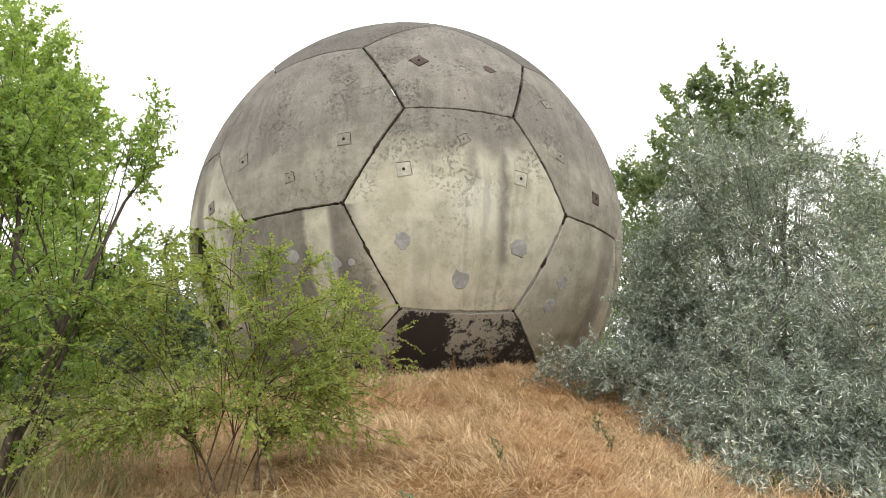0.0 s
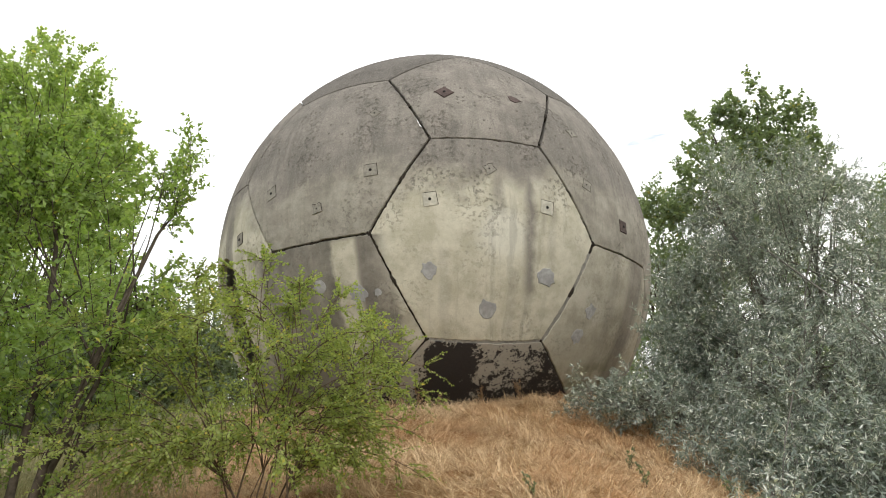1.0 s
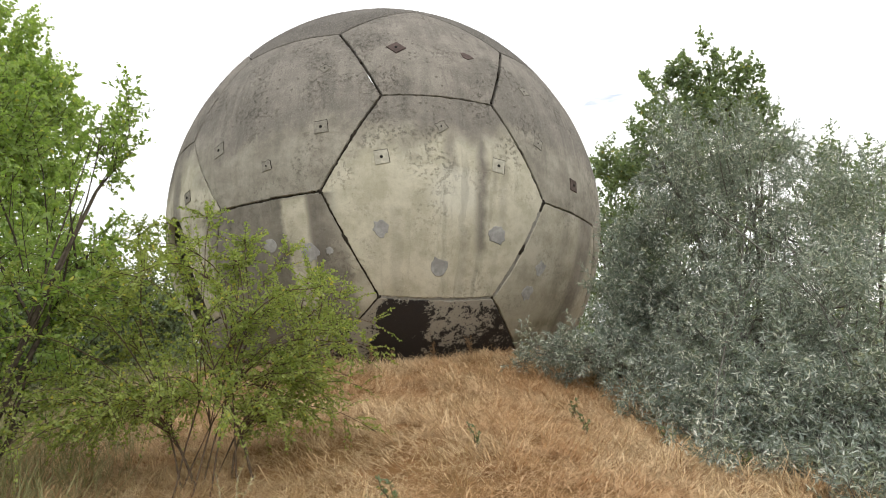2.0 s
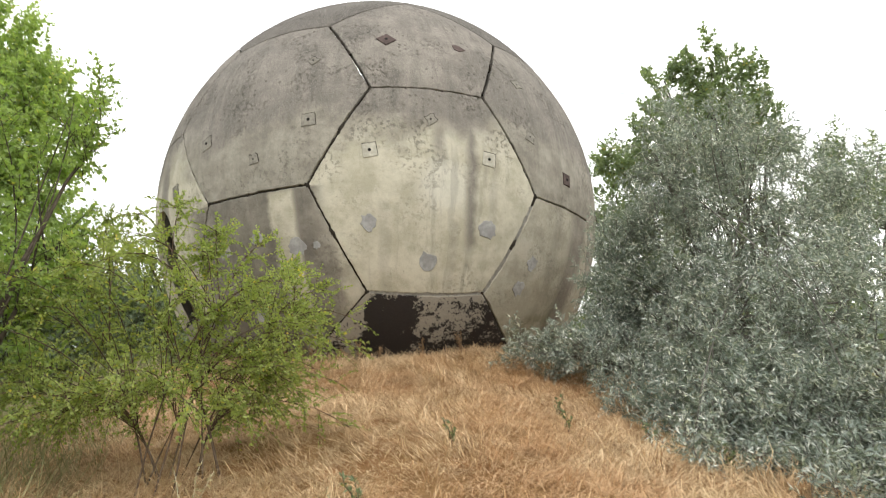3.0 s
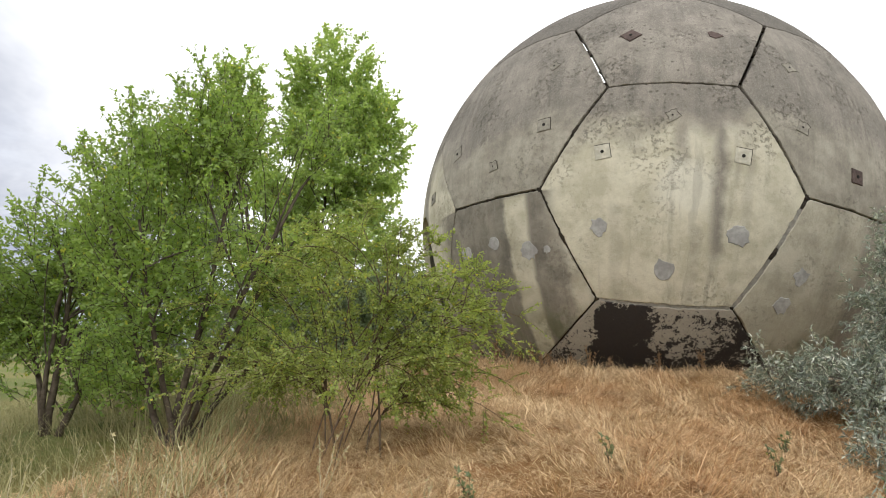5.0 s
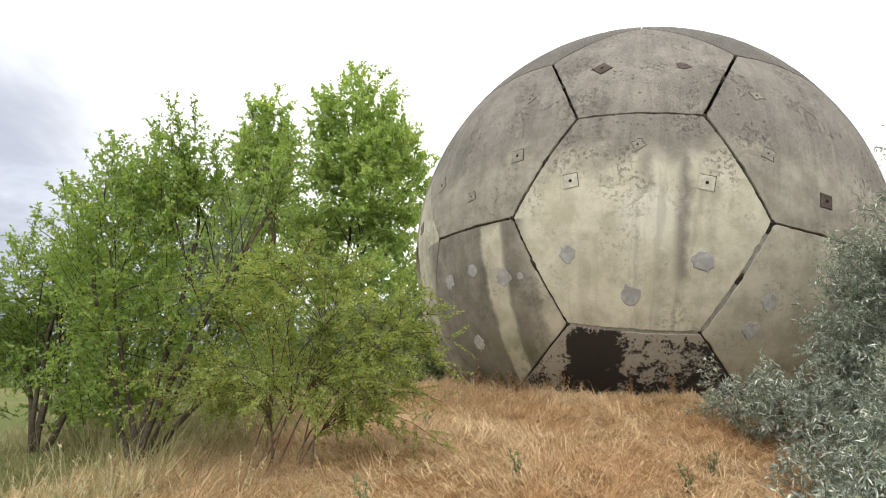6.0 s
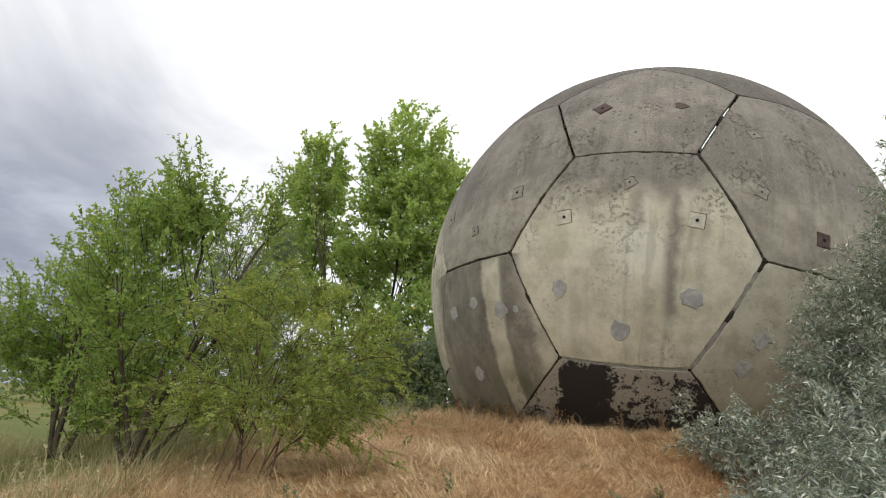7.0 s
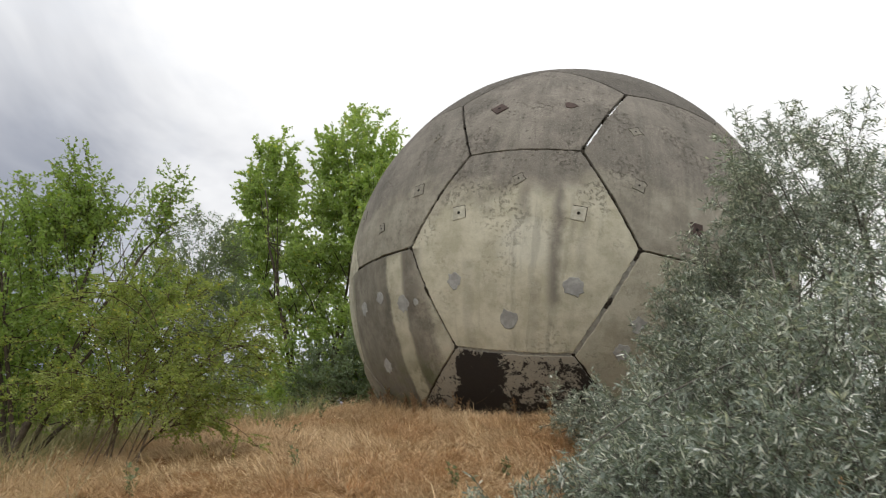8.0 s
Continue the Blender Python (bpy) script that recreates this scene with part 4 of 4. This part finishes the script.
build_plant("poplar_tree", "tall poplar rising behind the silver bush", "tree", at_ground(17.2, 10.7), 5,
            [((16.9, 10.8, 10.8), (1.4, 1.3, 2.7), 2.6), ((18.4, 10.3, 10.2), (1.1, 1.1, 2.4), 1.5), ((14.9, 11.2, 11.4), (0.7, 0.8, 1.3), 0.6), ((15.2, 11, 8.6), (2.5, 1.9, 1.9), 2.2), ((18.3, 10.4, 8.4), (1.6, 1.5, 2.3), 1.6),
             ((12.6, 11.4, 7.4), (1.2, 1.1, 1.3), 0.7), ((16.5, 11, 4.0), (3.6, 2.5, 3.0), 2)],
            3300, 11, 0.50, 0.18, 0.145, LEAF_DARK, BARK, 43, 0.12, gap=-0.08, field=1.5, rise=0.6, limbs=10, shell=2.2, group="background trees", twig_r=0.006, tuft=7, tuft_len=0.9)
build_plant("background_tree", "green tree behind the east side of the dome", "tree", at_ground(13.2, 13.6), 4,
            [((13.0, 13.6, 5.6), (2.2, 2.0, 4.0), 3), ((14.6, 13.0, 4.0), (2.0, 2.0, 3.5), 2), ((12.5, 12.5, 0.8), (4.5, 2.0, 2.6), 3)],
            4200, 9, 0.55, 0.15, 0.11, LEAF_DARK, BARK, 47, 0.11, gap=-0.2, field=0.9, rise=0.6, limbs=10, group="background trees", twig_r=0.006, tuft=7, tuft_len=1.0)
build_plant("background_tree", "grey-green bushy tree in the distance", "tree", at_ground(20.5, 7.6), 4,
            [((20.5, 7.6, 4.8), (2.6, 2.2, 3.4), 3), ((23.5, 6.4, 4.0), (2.6, 2.2, 3.4), 3)],
            3400, 9, 0.55, 0.15, 0.09, LEAF_DARK, BARK, 53, 0.11, gap=-0.1, field=0.9, rise=0.7, limbs=10, group="background trees", twig_r=0.006, tuft=7, tuft_len=1.0)
build_plant("background_tree", "blue-green bushy tree behind the yellow-green shrub", "tree", at_ground(-8.6, 14.0), 5,
            [((-8.6, 14.0, 1.6), (2.4, 2.0, 2.7), 4), ((-11.2, 13.5, 1.2), (2.6, 2.0, 2.6), 3), ((-6.1, 14.0, 1.4), (2.1, 1.8, 2.8), 4)],
            8200, 9, 0.5, 0.14, 0.080, LEAF_WILLOW, BARK, 61, 0.08, gap=-0.5, field=1.1, rise=0.5, limbs=9, group="background trees", twig_r=0.006, tuft=7, tuft_len=0.9)
build_plant("willow_tree", "pale grey-green willow tree in the distance", "tree", at_ground(-16.6, 9.0), 5,
            [((-16.6, 9.0, 5.0), (2.2, 2.0, 3.2), 4), ((-18.6, 8.6, 2.6), (2.6, 2.2, 2.8), 2), ((-14.8, 9.0, 2.6), (2.2, 2.0, 3.0), 2.5)],
            3900, 10, 0.5, 0.15, 0.045, LEAF_WILLOW, SILVER_BARK, 59, 0.10, gap=-0.25, field=0.9, rise=0.4, droop=0.2, limbs=10, group="background trees", twig_r=0.006, tuft=7, tuft_len=0.9)


def far_woods():
    """The wood's edge all round the meadow: countless clumps of leaves."""
    rng = np.random.default_rng(71)
    n = 60000
    w = rng.uniform(0, 2 * math.pi, n)
    r = 78 + 10 * rng.random(n) + 6 * np.sin(3 * w)
    top = 5.6 + 1.5 * np.sin(17 * w) + 1.2 * np.sin(41 * w + 1) + 0.8 * np.sin(97 * w)
    z = -1.8 + rng.random(n) ** 0.7 * top
    pos = np.stack([r * np.sin(w), r * np.cos(w), z], 1)
    me = leaves("far_woods", pos, rng.normal(size=(n, 3)), 0.8, 0.55, rng, LEAF_DARK)
    tagged(new("far_woods", me), "dark green line of trees along the meadow's edge", "woods", kind="stuff")


far_woods()

# ======== grass ========


def blades(name, xy, length, width, lean, turn, rng, mat, label, category, lift=0.0):
    """Bent blades of grass, five corners each."""
    n = len(xy)
    z = ground_z(xy[:, 0], xy[:, 1])
    foot = np.stack([xy[:, 0], xy[:, 1], z - 0.01 + lift], 1)
    flat = np.stack([np.cos(turn), np.sin(turn), np.zeros(n)], 1)
    side = np.stack([-np.sin(turn), np.cos(turn), np.zeros(n)], 1)
    tw = rng.uniform(-1.2, 1.2, n)[:, None]
    side = side * np.cos(tw) + flat * np.sin(tw)
    ln, wd = length[:, None], width[:, None]
    a, b = lean[:, None], (lean * 1.35 + rng.uniform(0.1, 0.9, n))[:, None]
    swing = rng.normal(0, 0.7, n)[:, None]
    flat2 = flat * np.cos(swing) + np.stack([-np.sin(turn), np.cos(turn), np.zeros(n)], 1) * np.sin(swing)
    up = np.array([[0, 0, 1.0]])
    mid = foot + ln * 0.5 * (flat * np.sin(a) + up * np.cos(a))
    tip = mid + ln * 0.5 * (flat2 * np.sin(b) + up * np.maximum(np.cos(b), -0.25))
    verts = np.stack([foot - side * wd, foot + side * wd, mid + side * wd * 0.8, mid - side * wd * 0.8, tip], 1)
    me = strips(name, verts, 5, [(0, 1, 2, 3), (3, 2, 4)], mat)
    tagged(new(name, me), label, category, kind="stuff")


def tufts(n, per, xr, yr, rng, spread, test, flat=1.0):
    c = np.stack([rng.uniform(*xr, n), rng.uniform(*yr, n)], 1)
    c = c[test(c[:, 0], c[:, 1])]
    turn = 2.6 * np.sin(0.9 * c[:, 0] + 0.4) + 2.2 * np.sin(1.1 * c[:, 1] + 0.6 * c[:, 0]) + rng.normal(0, 1.0, len(c))
    lean = np.clip(rng.normal(1.15, 0.30, len(c)) * flat, 0.1, 1.45)
    size = rng.uniform(0.7, 1.35, len(c)) * (1 + 0.3 * np.sin(1.9 * c[:, 0] + 2.3 * c[:, 1]))
    xy = np.repeat(c, per, 0) + rng.normal(0, spread, (len(c) * per, 2))
    return xy, np.repeat(turn, per), np.repeat(lean, per), np.repeat(size, per)


def off_ball(x, y):
    return np.hypot(x, y) > 3.05


rng = np.random.default_rng(5)
xy, turn, lean, size = tufts(10500, 20, (-4.6, 3.6), (-10.0, -1.6), rng, 0.045, off_ball, 1.22)
n = len(xy)
blades("matted_hay", xy, size * rng.uniform(0.13, 0.32, n), rng.uniform(0.0013, 0.0030, n) * np.where(rng.random(n) < 0.25, 1.6, 1.0), np.clip(lean + rng.normal(0, 0.22, n), 0.5, 1.56), turn + rng.normal(0, 0.75, n), rng, STRAW,
       "golden dry grass lying matted in swirls on the mound", "grass", np.abs(rng.normal(0, 0.025, n)))
xy, turn, lean, size = tufts(5200, 11, (-4.6, 3.6), (-10.0, -1.6), rng, 0.030, off_ball)
n = len(xy)
blades("dry_grass", xy, size * rng.uniform(0.07, 0.19, n), rng.uniform(0.0012, 0.0026, n), np.clip(lean + rng.normal(0, 0.34, n), 0, 1.6), turn + rng.normal(0, 0.6, n), rng, STRAW,
       "short dry grass standing among the matted hay", "grass")
xy, turn, lean, size = tufts(3400, 14, (-13.0, -3.4), (-9.8, 4.0), rng, 0.07, lambda x, y: np.hypot(x, y) > 4.2, 0.5)
n = len(xy)
blades("meadow_grass", xy, size * rng.uniform(0.25, 0.6, n), rng.uniform(0.002, 0.0045, n), np.clip(lean + rng.normal(0, 0.2, n), 0, 1.4), turn + rng.normal(0, 0.6, n), rng, HAY,
       "pale green and straw-coloured meadow grass", "grass")
xy, turn, lean, size = tufts(9000, 9, (-11.0, 12.0), (-19.0, -1.0), rng, 0.05, lambda x, y: (np.hypot(x, y) > 3.2) & ((x > 3.4) | (y < -9.7)), 0.9)
n = len(xy)
blades("path_grass", xy, size * rng.uniform(0.10, 0.28, n), rng.uniform(0.0018, 0.0042, n), np.clip(lean + rng.normal(0, 0.3, n), 0, 1.5), turn + rng.normal(0, 0.6, n), rng, STRAW,
       "thin trodden dry grass along the path", "grass")
w = rng.uniform(-2.7, 1.3, 7000)
r = rng.uniform(2.95, 3.35, 7000)
xy = np.stack([r * np.sin(w), -r * np.cos(w)], 1)
n = len(xy)
blades("base_grass", xy, rng.uniform(0.07, 0.20, n) * np.where(w < -0.35, 1.7, 1.0), rng.uniform(0.0016, 0.0034, n), np.abs(rng.normal(0.25, 0.25, n)), rng.uniform(0, 6.28, n), rng, STRAW,
       "short upright dry grass along the foot of the dome", "grass")

# ======== weeds and stalks ========


def build_weed(name, label, category, place, mat, leaf_mat, seed, height, stalks, leaf, group):
    """A small plant of bent stalks with bits of leaf or seed along them."""
    rng = np.random.default_rng(seed)
    root = thing(name, label, category, place, group)
    pos, way = [], []
    for k in range(stalks):
        w, h, out = rng.uniform(0, 6.28), height * rng.uniform(0.55, 1.1), rng.uniform(0.08, 0.42)
        s = np.linspace(0, 1, 6)
        line = np.stack([np.cos(w) * out * h * s ** 1.6, np.sin(w) * out * h * s ** 1.6, h * s - 0.03], 1) + rng.normal(0, 0.006, (6, 3))
        part("stalk", tubes("stalk", [(line, np.linspace(0.0034, 0.0014, 6))], mat, 4), root)
        m = 16
        t = rng.uniform(0.35, 1.0, m)
        pos.append(np.stack([np.interp(t, s, line[:, i]) for i in range(3)], 1))
        way.append(rng.normal(size=(m, 3)) + np.array([0, 0, 0.8]))
    part("foliage", leaves("foliage", np.concatenate(pos), np.concatenate(way), leaf, leaf * 0.42, rng, leaf_mat), root, kind="stuff")
    return root


DRY_STALK = rough_material("dry_brown_stalk", (0.16, 0.095, 0.055), (0.33, 0.22, 0.13), 40)
PALE_STALK = rough_material("bleached_stalk", (0.45, 0.40, 0.27), (0.66, 0.60, 0.43), 40)
DRY_LEAF = straw_material("dry_brown_leaf", (0.17, 0.10, 0.055), (0.36, 0.25, 0.14), (0.24, 0.15, 0.08), (0.22, 0.14, 0.075))
weed = build_weed("dry_weed", "withered brown weed at the foot of the dome", "weed", at_ground(-1.6, -3.15), DRY_STALK, DRY_LEAF, 3, 0.34, 7, 0.035, "withered weeds")
place = random.Random(8)
for k in range(34):
    w = radians(place.uniform(-78, 24) if k % 2 else place.gauss(-32, 12))
    r = place.uniform(3.05, 3.45)
    x, y = r * math.sin(w), -r * math.cos(w)
    copy_thing(weed, pose(x, y, float(ground_z(x, y)), 0, 0, place.uniform(0, 360)) @ Matrix.Scale(place.uniform(0.7, 1.6), 4))
stalk = build_weed("dry_stalk", "tall bleached grass stalk standing in the meadow", "stalk", at_ground(-3.3, -8.4), PALE_STALK, HAY, 6, 0.62, 3, 0.03, "bleached stalks")
for x, y in ((-3.9, -8.2), (-3.6, -8.8), (-2.9, -8.6), (-4.5, -7.9), (-4.9, -8.4), (-2.6, -8.1), (-5.4, -7.6), (-4.2, -8.7), (-1.9, -8.5), (-5.9, -8.0), (-3.1, -9.0), (-4.7, -8.9)):
    copy_thing(stalk, pose(x, y, float(ground_z(x, y)), 0, 0, place.uniform(0, 360)) @ Matrix.Scale(place.uniform(0.7, 1.15), 4))
sprout = build_weed("green_weed", "small green weed among the dry grass", "weed", at_ground(0.25, -6.9), TWIG, LEAF_WILLOW, 9, 0.22, 5, 0.035, "green weeds")
for x, y in ((0.5, -6.2), (-0.9, -7.4), (1.0, -7.9), (-2.2, -5.3), (-1.7, -8.2), (-2.9, -4.6), (-3.3, -4.3), (0.9, -7.1), (-3.6, -3.4), (-3.9, -3.0), (-3.4, -2.6), (-4.1, -3.7), (-3.0, -3.3), (-4.4, -2.7)):
    copy_thing(sprout, pose(x, y, float(ground_z(x, y)), 0, 0, place.uniform(0, 360)) @ Matrix.Scale(place.uniform(0.7, 1.2), 4))
